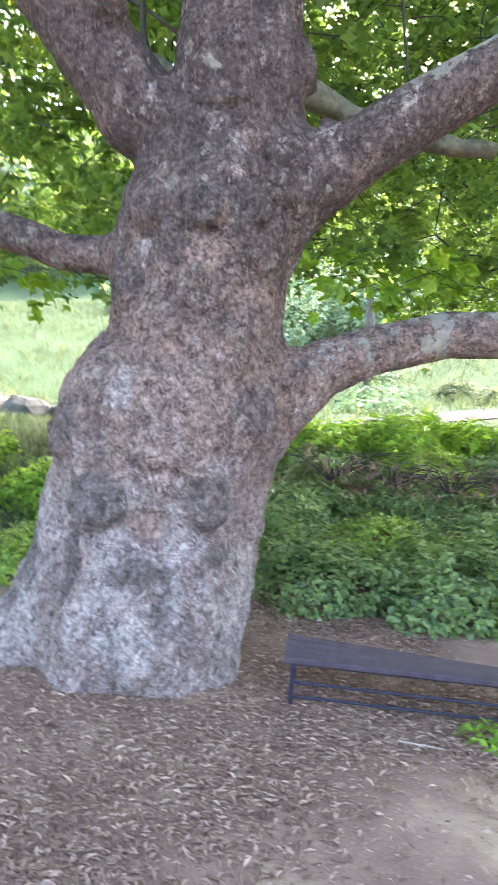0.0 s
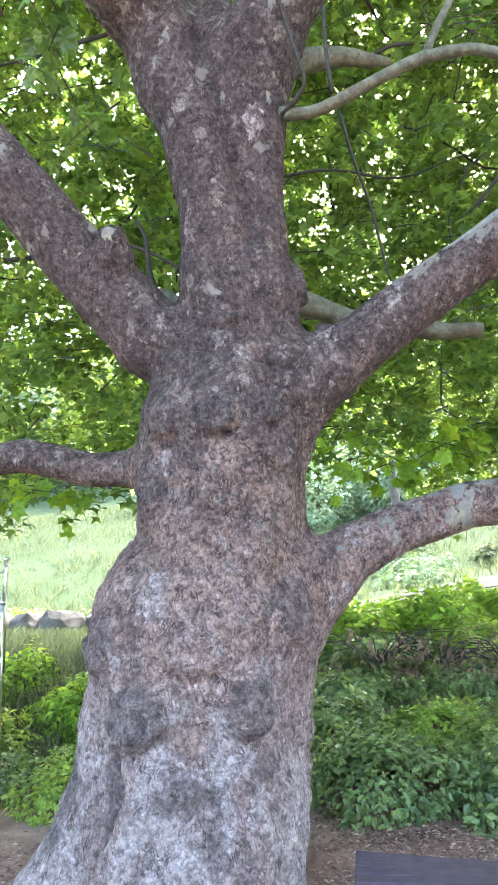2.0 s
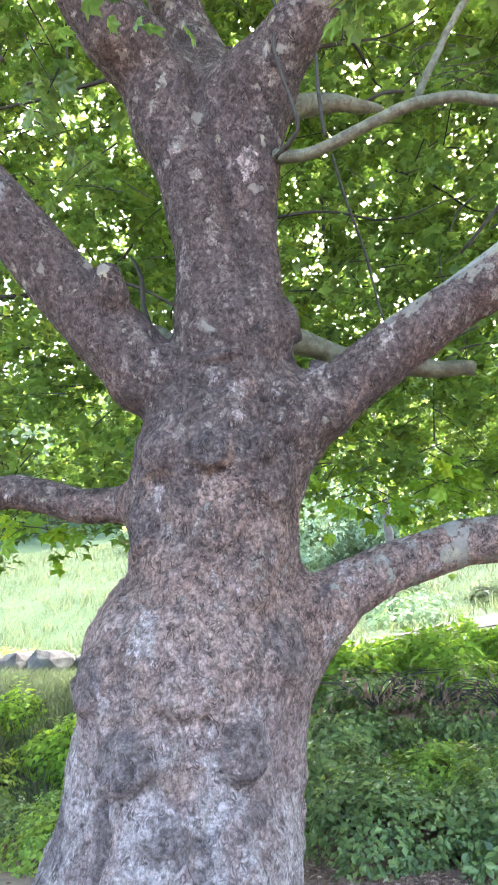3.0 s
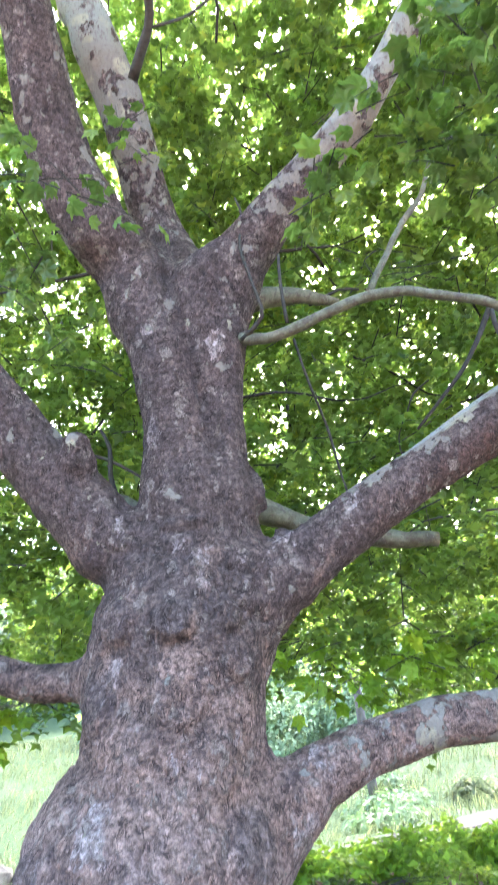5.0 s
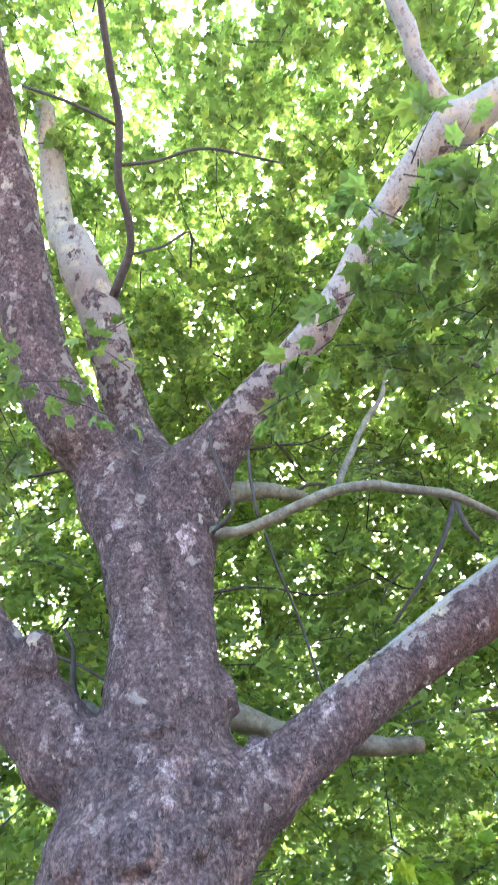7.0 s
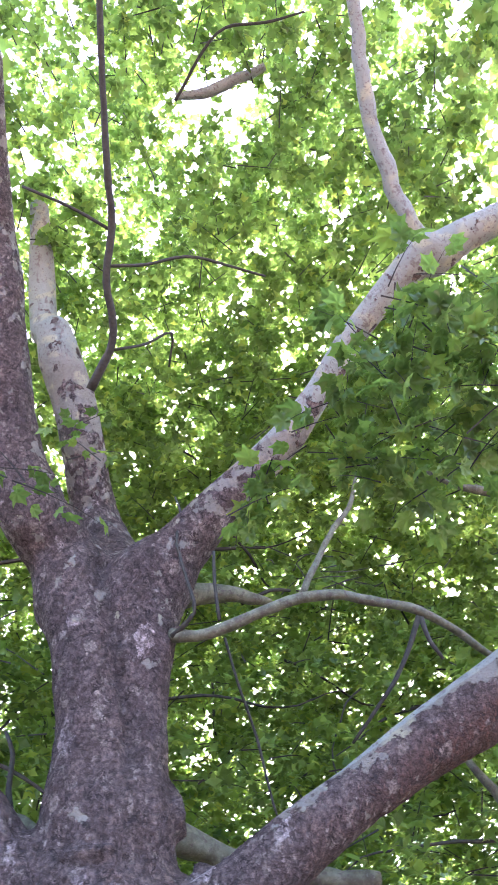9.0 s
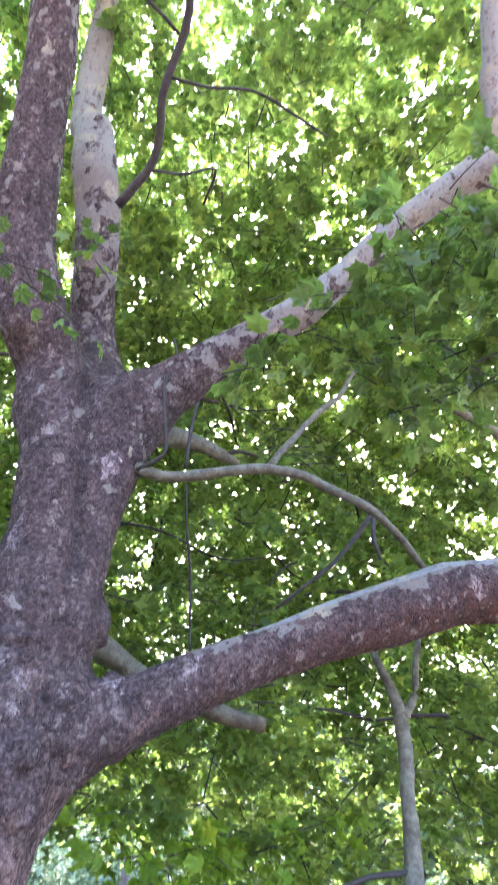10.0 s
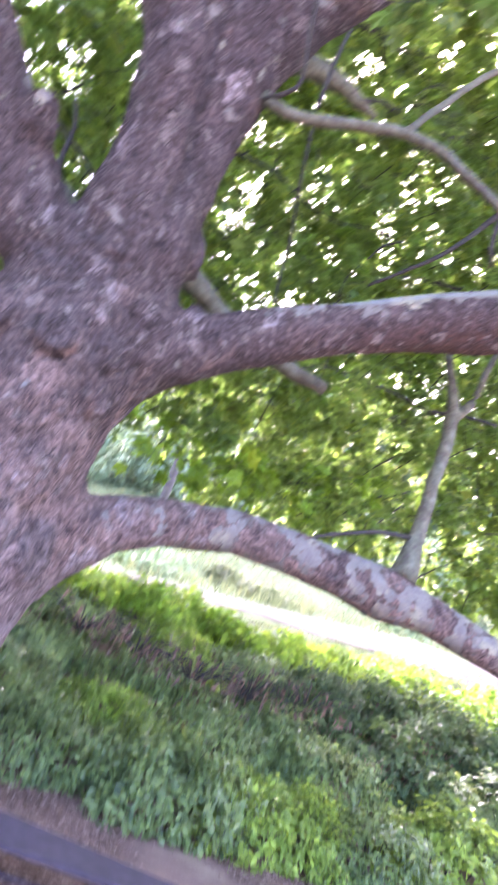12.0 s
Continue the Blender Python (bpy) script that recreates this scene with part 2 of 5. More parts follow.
    cream = mix(nt, ramp(nt, streak, [(0.36, grey(0.9)), (0.45, grey(0.0))]), cream, (0.17, 0.15, 0.14))
    cream = mix(nt, ramp(nt, noise_tex(nt, co, 40, 4, 0.6), [(0.60, grey(0.0)), (0.63, grey(0.8))]), cream, (0.15, 0.13, 0.12))
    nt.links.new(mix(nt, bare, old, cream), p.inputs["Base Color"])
    p.inputs["Roughness"].default_value = 0.85
    p.inputs["Specular IOR Level"].default_value = 0.25
    h = calc(nt, "ADD", calc(nt, "MULTIPLY", small, 0.7), calc(nt, "MULTIPLY", mid, 1.1))
    h = calc(nt, "SUBTRACT", h, calc(nt, "MULTIPLY", cleft, 0.42))
    h = calc(nt, "ADD", h, calc(nt, "ADD", calc(nt, "MULTIPLY", shade[0], 0.25), calc(nt, "MULTIPLY", shade[1], 0.25)))
    h = calc(nt, "SUBTRACT", calc(nt, "ADD", h, calc(nt, "MULTIPLY", fine, 0.2)), calc(nt, "MULTIPLY", loose, 0.2))
    h = calc(nt, "MULTIPLY", h, calc(nt, "SUBTRACT", 1.0, calc(nt, "MULTIPLY", bare, 0.8)))
    nt.links.new(bump(nt, h, 1.0, 0.045), p.inputs["Normal"])
    return m


def leaf_material(name, dark, light, glow, gloss=0.4, share=0.45, shift=0.0):
    """A leaf lets light through, in a yellower green than its face."""
    m, nt, p = material(name)
    geo = nt.nodes.new("ShaderNodeNewGeometry")
    info = nt.nodes.new("ShaderNodeObjectInfo")
    rnd = calc(nt, "FRACT", calc(nt, "ADD", geo.outputs["Random Per Island"], info.outputs["Random"]))
    col = ramp(nt, rnd, [(0.0, dark), (0.7, light), (1.0, tuple(0.55 * a + 0.45 * b for a, b in zip(light, glow)))])
    nt.links.new(col, p.inputs["Base Color"])
    p.inputs["Roughness"].default_value = gloss
    p.inputs["Specular IOR Level"].default_value = 0.35 if gloss < 0.5 else 0.12
    tr = nt.nodes.new("ShaderNodeBsdfTranslucent")
    wide = calc(nt, "FRACT", calc(nt, "MULTIPLY", rnd, 7.31))
    nt.links.new(ramp(nt, wide, [(0.0, tuple(0.45 * c for c in glow)), (0.6, glow), (0.85, tuple(1.15 * c for c in glow)), (1.0, (1.75 * glow[0], 1.35 * glow[1], glow[2]))]), tr.inputs["Color"])
    ms = nt.nodes.new("ShaderNodeMixShader")
    ms.inputs[0].default_value = share
    nt.links.new(p.outputs[0], ms.inputs[1])
    nt.links.new(tr.outputs[0], ms.inputs[2])
    nt.links.new(ms.outputs[0], nt.nodes["Material Output"].inputs["Surface"])
    return m


def plain(name, colour, rough=0.7, metal=0.0, vary=0.25, scale=12.0, relief=0.0):
    m, nt, p = material(name)
    co = coords(nt)
    n = noise_tex(nt, co, scale, 6, 0.6)
    dark = tuple(c * (1 - vary) for c in colour)
    lit = tuple(min(1, c * (1 + vary)) for c in colour)
    nt.links.new(ramp(nt, n, [(0.3, dark), (0.7, lit)]), p.inputs["Base Color"])
    p.inputs["Roughness"].default_value, p.inputs["Metallic"].default_value = rough, metal
    p.inputs["Specular IOR Level"].default_value = 0.1 if rough > 0.85 else 0.4
    if relief:
        nt.links.new(bump(nt, noise_tex(nt, co, scale * 4, 6, 0.65), 0.7, relief), p.inputs["Normal"])
    return m


def ground_material():
    m, nt, p = material("earth_and_turf")
    co = coords(nt)
    sep = nt.nodes.new("ShaderNodeSeparateXYZ")
    nt.links.new(co, sep.inputs[0])
    big = noise_tex(nt, co, 1.3, 5, 0.6)
    mid = noise_tex(nt, co, 9, 6, 0.65)
    fine = noise_tex(nt, co, 70, 5, 0.7)
    soil = ramp(nt, big, [(0.38, (0.20, 0.125, 0.098)), (0.52, (0.28, 0.18, 0.138)), (0.60, (0.40, 0.285, 0.20))])
    soil = mix(nt, ramp(nt, mid, [(0.35, grey(0.0)), (0.7, grey(0.8))]), soil, (0.23, 0.155, 0.118))
    soil = mix(nt, ramp(nt, fine, [(0.55, grey(0.0)), (0.72, grey(0.7))]), soil, (0.42, 0.32, 0.25))
    turf = ramp(nt, mid, [(0.3, (0.028, 0.05, 0.02)), (0.5, (0.05, 0.078, 0.036)), (0.7, (0.075, 0.105, 0.055))])
    turf = mix(nt, ramp(nt, noise_tex(nt, co, 0.7, 5, 0.6, (1, 0.5, 1)), [(0.45, grey(0.0)), (0.65, grey(0.6))]), turf, (0.035, 0.06, 0.028))
    at = calc(nt, "ADD", sep.outputs["Y"], calc(nt, "MULTIPLY", big, 2.5))
    edge = nt.nodes.new("ShaderNodeMapRange")
    for k, v in (("From Min", 9.5), ("From Max", 10.6)):
        edge.inputs[k].default_value = v
    nt.links.new(at, edge.inputs["Value"])
    nt.links.new(mix(nt, edge.outputs[0], soil, turf), p.inputs["Base Color"])
    p.inputs["Roughness"].default_value = 0.95
    p.inputs["Specular IOR Level"].default_value = 0.06
    h = calc(nt, "ADD", mid, calc(nt, "MULTIPLY", fine, 0.4))
    nt.links.new(bump(nt, h, 0.8, 0.03), p.inputs["Normal"])
    return m


BARK = bark_material()
def branch_material():
    """Smooth young bark: grey-green, with brown flakes and paler streaks."""
    m, nt, p = material("young_branch_bark")
    co = coords(nt)
    base = ramp(nt, noise_tex(nt, co, 11, 5, 0.6), [(0.35, (0.066, 0.064, 0.04)), (0.5, (0.11, 0.113, 0.07)), (0.66, (0.165, 0.172, 0.118))])
    base = mix(nt, ramp(nt, noise_tex(nt, co, 26, 4, 0.6), [(0.55, grey(0.0)), (0.60, grey(0.7))]), base, (0.075, 0.06, 0.048))
    base = mix(nt, ramp(nt, noise_tex(nt, co, 60, 3, 0.6), [(0.58, grey(0.0)), (0.68, grey(0.5))]), base, (0.22, 0.215, 0.165))
    nt.links.new(base, p.inputs["Base Color"])
    p.inputs["Roughness"].default_value = 0.75
    nt.links.new(bump(nt, noise_tex(nt, co, 40, 5, 0.65), 0.7, 0.01), p.inputs["Normal"])
    return m


BRANCH = branch_material()
TWIG = plain("twig_bark", (0.038, 0.036, 0.029), 0.8, 0, 0.4, 30)
LEAF = leaf_material("plane_leaf", (0.042, 0.086, 0.027), (0.095, 0.165, 0.052), (0.385, 0.555, 0.105), 0.38, 0.54)
NEAR_LEAF = leaf_material("near_plane_leaf", (0.05, 0.095, 0.032), (0.095, 0.165, 0.052), (0.31, 0.46, 0.075), 0.25, 0.45)
SHRUB = leaf_material("shrub_leaf", (0.035, 0.075, 0.034), (0.19, 0.265, 0.11), (0.38, 0.5, 0.11), 0.32, 0.36)
YELLOW_SHRUB = leaf_material("yellow_green_leaf", (0.09, 0.16, 0.035), (0.25, 0.36, 0.075), (0.5, 0.66, 0.09), 0.45, 0.4)
WEED = leaf_material("weed_leaf", (0.10, 0.19, 0.03), (0.20, 0.34, 0.05), (0.46, 0.68, 0.07), 0.5, 0.42)
GRASS = leaf_material("grass_blade", (0.05, 0.078, 0.036), (0.125, 0.15, 0.085), (0.17, 0.21, 0.10), 0.6, 0.4)
# far trees and woods; distance haze is put into the paler colour
FAR_LEAF = leaf_material("far_leaf", (0.06, 0.10, 0.055), (0.13, 0.18, 0.10), (0.2, 0.28, 0.11), 0.6, 0.3)
LITTER = leaf_material("dry_leaf", (0.12, 0.072, 0.054), (0.31, 0.20, 0.148), (0.72, 0.55, 0.44), 0.8, 0.06)
# dark green hedge; the hollow's shade below the weeds is in its colour too
HEDGE = leaf_material("dark_hedge_leaf", (0.03, 0.06, 0.03), (0.08, 0.125, 0.06), (0.18, 0.28, 0.08), 0.6, 0.28)
DEAD = leaf_material("withered_leaf", (0.09, 0.065, 0.05), (0.23, 0.165, 0.125), (0.28, 0.16, 0.10), 0.8, 0.15)
# pale bushes; haze over the slope is put into their leaf colour
PALE_LEAF = leaf_material("pale_bush_leaf", (0.15, 0.22, 0.13), (0.24, 0.32, 0.19), (0.2, 0.3, 0.12), 0.7, 0.2)
# leaf of the sprays behind the trunk, with sunlight put into its yellower colour
SUN_LEAF = leaf_material("sunlit_plane_leaf", (0.09, 0.19, 0.02), (0.17, 0.31, 0.035), (0.42, 0.64, 0.055), 0.4, 0.5)
EARTH = ground_material()
PAVING = plain("path_concrete", (0.03, 0.026, 0.028), 0.9, 0, 0.35, 3.0, 0.01)
ROCK = plain("pale_boulder", (0.12, 0.114, 0.118), 0.9, 0, 0.5, 5.0, 0.03)
STEEL = plain("brushed_steel", (0.62, 0.63, 0.65), 0.28, 1.0, 0.1, 30)
BENCH = plain("dark_painted_slat", (0.048, 0.034, 0.046), 0.75, 0, 0.35, 14, 0.002)
BENCH_IRON = plain("dark_blue_steel", (0.028, 0.026, 0.045), 0.45, 0.4, 0.3, 20)
STEP = plain("dark_step_timber", (0.11, 0.095, 0.085), 0.9, 0, 0.4, 9, 0.01)
GREY_WOOD = plain("grey_pole_wood", (0.14, 0.12, 0.115), 0.9, 0, 0.3, 8, 0.01)
STICK = plain("bare_stick", (0.38, 0.32, 0.26), 0.8, 0, 0.2, 30)


# ---------------------------------------------------------------- ground
def ground_height(x, y):
    x, y = np.asarray(x, float), np.asarray(y, float)
    foot = 5.0 + 1.0 * ease(0.0, -2.0, x)
    z = 1.0 * ease(0, 3.8, y - foot)
    z = z + 0.22 * ease(9.0, 16.0, y) + 0.145 * np.clip(x, 0, 9) * ease(6, 13, y)
    rise = np.clip(y - 16.2, 0, None)
    z = z + 0.25 * np.minimum(rise, 38) + 0.42 * np.clip(rise - 38, 0, 120)
    p = np.stack([x, y, 0 * x], -1).reshape(-1, 3)
    bumps = (0.035 * value_noise(p * 1.1, 3) + 0.016 * value_noise(p * 3.1, 4) + 0.006 * value_noise(p * 8, 5)).reshape(x.shape)
    far = ease(20, 60, np.hypot(x, y))
    hill = (3.0 * value_noise(p * 0.05, 6)).reshape(x.shape) * far
    return z + bumps + hill


def build_ground():
    xs = np.unique(np.concatenate([np.arange(-4, 4.01, 0.07), np.arange(-12, 14, 0.3), np.arange(-60, 60, 2.5), np.linspace(-400, 400, 41)]))
    ys = np.unique(np.concatenate([np.arange(0.5, 7.01, 0.07), np.arange(-6, 18, 0.3), np.arange(-50, 60, 2.0), np.linspace(-400, 400, 41)]))
    X, Y = np.meshgrid(xs, ys, indexing="ij")
    v = np.stack([X, Y, ground_height(X, Y)], -1).reshape(-1, 3)
    n = len(ys)
    i, j = np.meshgrid(np.arange(len(xs) - 1), np.arange(n - 1), indexing="ij")
    q = np.stack([i * n + j, (i + 1) * n + j, (i + 1) * n + j + 1, i * n + j + 1], -1).reshape(-1, 4)
    add_ob = add("ground", mesh_from("ground", v, q, EARTH, True))
    tagged(add_ob, "bare trodden brown soil rising to a green meadow slope", "ground", kind="structure")


build_ground()


def build_path():
    """A pale path on a level shelf at the top of the bank."""
    xs = np.arange(-1.2, 30, 0.4)
    mid = 12.5 - 0.02 * xs
    half = 0.75 + 0.16 * np.maximum(xs - 4, 0) + 0.12 * value_noise(np.stack([xs * 0.6, 0 * xs, 0 * xs], -1), 11)
    rows = []
    for s, dz in ((-1.0, -0.03), (-0.96, 0.02), (-0.5, 0.032), (0, 0.035), (0.5, 0.032), (0.96, 0.02), (1.0, -0.03)):
        y = mid + s * half
        rows.append(np.stack([xs, y, ground_height(xs, y) + dz], -1))
    v = np.stack(rows, 1).reshape(-1, 3)
    n = len(rows)
    i, j = np.meshgrid(np.arange(len(xs) - 1), np.arange(n - 1), indexing="ij")
    q = np.stack([i * n + j, (i + 1) * n + j, (i + 1) * n + j + 1, i * n + j + 1], -1).reshape(-1, 4)
    tagged(add("path", mesh_from("path", v, q, PAVING, False)), "pale worn concrete path along the hillside", "path", kind="structure")


build_path()

# ---------------------------------------------------------------- the plane tree
TRUNK = [
    ("trunk", [(-0.75, 4.35, -0.44, 0.620), (-0.73, 4.35, -0.05, 0.620), (-0.66, 4.35, 0.35, 0.600), (-0.57, 4.35, 0.57, 0.650), (-0.54, 4.35, 0.88, 0.664), (-0.53, 4.35, 1.13, 0.676), (-0.51, 4.35, 1.36, 0.666), (-0.44, 4.35, 1.52, 0.583), (-0.38, 4.35, 1.69, 0.531), (-0.37, 4.35, 1.86, 0.522), (-0.36, 4.35, 2.17, 0.522), (-0.36, 4.35, 2.35, 0.539), (-0.33, 4.35, 2.57, 0.563), (-0.27, 4.35, 2.76, 0.530), (-0.23, 4.30, 2.97, 0.433), (-0.20, 4.30, 3.24, 0.376), (-0.21, 4.30, 3.48, 0.372), (-0.24, 4.30, 3.81, 0.323), (-0.24, 4.30, 4.14, 0.300), (-0.24, 4.30, 4.58, 0.325), (-0.27, 4.30, 4.95, 0.370)]),
    ("root", [(-0.85, 4.25, 0.62, 0.340), (-1.08, 4.10, 0.22, 0.280), (-1.33, 4.00, 0.04, 0.190), (-1.52, 3.95, -0.06, 0.130), (-1.68, 3.90, -0.16, 0.100)]),
    ("root", [(-0.65, 3.95, 0.50, 0.300), (-0.75, 3.78, 0.12, 0.260), (-0.82, 3.65, -0.10, 0.180)]),
    ("root", [(-0.35, 3.95, 0.40, 0.340), (-0.38, 3.82, 0.10, 0.300), (-0.40, 3.75, -0.10, 0.260)]),
    ("root", [(-0.18, 4.05, 0.40, 0.220), (-0.15, 3.92, 0.10, 0.180), (-0.12, 3.85, -0.10, 0.150)]),
    ("root", [(-0.30, 4.70, 0.40, 0.280), (-0.20, 4.85, 0.10, 0.250), (-0.15, 5.00, -0.10, 0.200)]),
    ("root", [(-0.80, 4.70, 0.40, 0.300), (-1.00, 4.95, 0.10, 0.260), (-1.10, 5.10, -0.10, 0.200)]),
    ("limb_left", [(-0.45, 4.30, 3.08, 0.267), (-0.79, 4.25, 3.21, 0.256), (-1.03, 4.20, 3.51, 0.240), (-1.32, 4.12, 3.83, 0.222), (-1.52, 4.05, 4.09, 0.213), (-1.74, 4.00, 4.36, 0.216), (-2.72, 3.80, 5.55, 0.200), (-3.20, 3.70, 6.53, 0.180)]),
    ("limb_right", [(0.12, 4.30, 2.88, 0.332), (0.33, 4.25, 2.95, 0.234), (0.53, 4.20, 3.07, 0.190), (0.89, 4.15, 3.32, 0.177), (1.25, 4.10, 3.54, 0.164), (1.64, 4.05, 3.77, 0.187), (2.09, 3.98, 4.01, 0.219), (2.51, 3.92, 4.25, 0.225), (2.97, 3.86, 4.38, 0.239), (3.38, 3.82, 4.50, 0.245), (4.31, 3.75, 4.74, 0.200), (5.38, 3.60, 4.72, 0.170)]),
    ("limb_low_right", [(-0.08, 4.40, 1.41, 0.330), (0.16, 4.40, 1.60, 0.255), (0.41, 4.42, 1.79, 0.185), (0.69, 4.45, 1.92, 0.160), (0.92, 4.50, 1.99, 0.155), (1.19, 4.50, 2.07, 0.146), (1.60, 4.50, 2.10, 0.153), (2.02, 4.48, 2.11, 0.160), (2.33, 4.46, 2.09, 0.185), (2.69, 4.42, 2.09, 0.139), (2.97, 4.40, 2.05, 0.129), (3.34, 4.36, 2.00, 0.115), (4.01, 4.30, 1.85, 0.097), (4.86, 4.20, 1.69, 0.071)]),
    ("limb_low_left", [(-0.80, 4.45, 2.42, 0.160), (-1.03, 4.50, 2.41, 0.121), (-1.26, 4.50, 2.41, 0.117), (-1.48, 4.50, 2.48, 0.110), (-1.71, 4.50, 2.53, 0.111), (-1.93, 4.50, 2.51, 0.104), (-2.39, 4.50, 2.56, 0.093), (-3.09, 4.50, 2.68, 0.068)]),
    ("stem_left", [(-0.36, 4.18, 3.43, 0.215), (-0.37, 4.18, 3.75, 0.204), (-0.37, 4.18, 4.08, 0.211), (-0.40, 4.18, 4.34, 0.231), (-0.45, 4.18, 4.56, 0.231), (-0.51, 4.18, 4.79, 0.243), (-0.59, 4.18, 5.02, 0.269), (-0.65, 4.18, 5.25, 0.274)]),
    ("stem_right", [(-0.02, 4.18, 3.41, 0.209), (-0.04, 4.18, 3.73, 0.166), (-0.03, 4.18, 4.06, 0.143), (-0.02, 4.18, 4.31, 0.144), (-0.04, 4.18, 4.53, 0.182), (-0.05, 4.18, 4.75, 0.221), (-0.06, 4.18, 4.98, 0.267), (-0.05, 4.18, 5.20, 0.325)]),
    ("leader_left", [(-0.41, 4.25, 5.06, 0.280), (-0.70, 4.20, 5.49, 0.272), (-0.94, 3.90, 5.63, 0.262), (-1.16, 3.76, 6.04, 0.258), (-1.30, 3.54, 6.49, 0.244), (-1.38, 3.27, 6.95, 0.224), (-1.45, 3.07, 7.28, 0.202), (-1.50, 2.90, 7.62, 0.205), (-1.62, 2.61, 8.04, 0.197), (-1.71, 2.05, 8.53, 0.174), (-1.80, 1.31, 9.21, 0.151)]),
    ("leader_back", [(-0.29, 4.40, 5.47, 0.270), (-0.56, 4.45, 6.25, 0.210), (-0.72, 4.05, 6.80, 0.200), (-0.87, 3.91, 7.37, 0.205), (-1.04, 3.75, 7.80, 0.213), (-1.15, 3.66, 8.18, 0.181), (-1.28, 3.76, 8.36, 0.151), (-1.44, 3.70, 9.25, 0.155), (-1.52, 3.41, 9.80, 0.133), (-1.61, 3.10, 10.34, 0.110)]),
    ("leader_right", [(-0.15, 4.25, 5.16, 0.300), (0.18, 4.00, 5.43, 0.215), (0.45, 3.79, 5.68, 0.172), (0.75, 3.58, 5.90, 0.158), (1.05, 3.35, 6.14, 0.140), (1.29, 3.08, 6.39, 0.115), (1.53, 2.72, 6.66, 0.109), (1.83, 2.33, 6.86, 0.117), (2.11, 2.04, 6.99, 0.168), (2.18, 2.09, 7.01, 0.175), (2.40, 1.91, 7.04, 0.142), (2.85, 1.67, 7.13, 0.114), (3.61, 1.18, 7.41, 0.092)]),
    ("knob", [(-0.97, 4.00, 3.68, 0.125), (-0.97, 3.94, 3.76, 0.095)]),
]
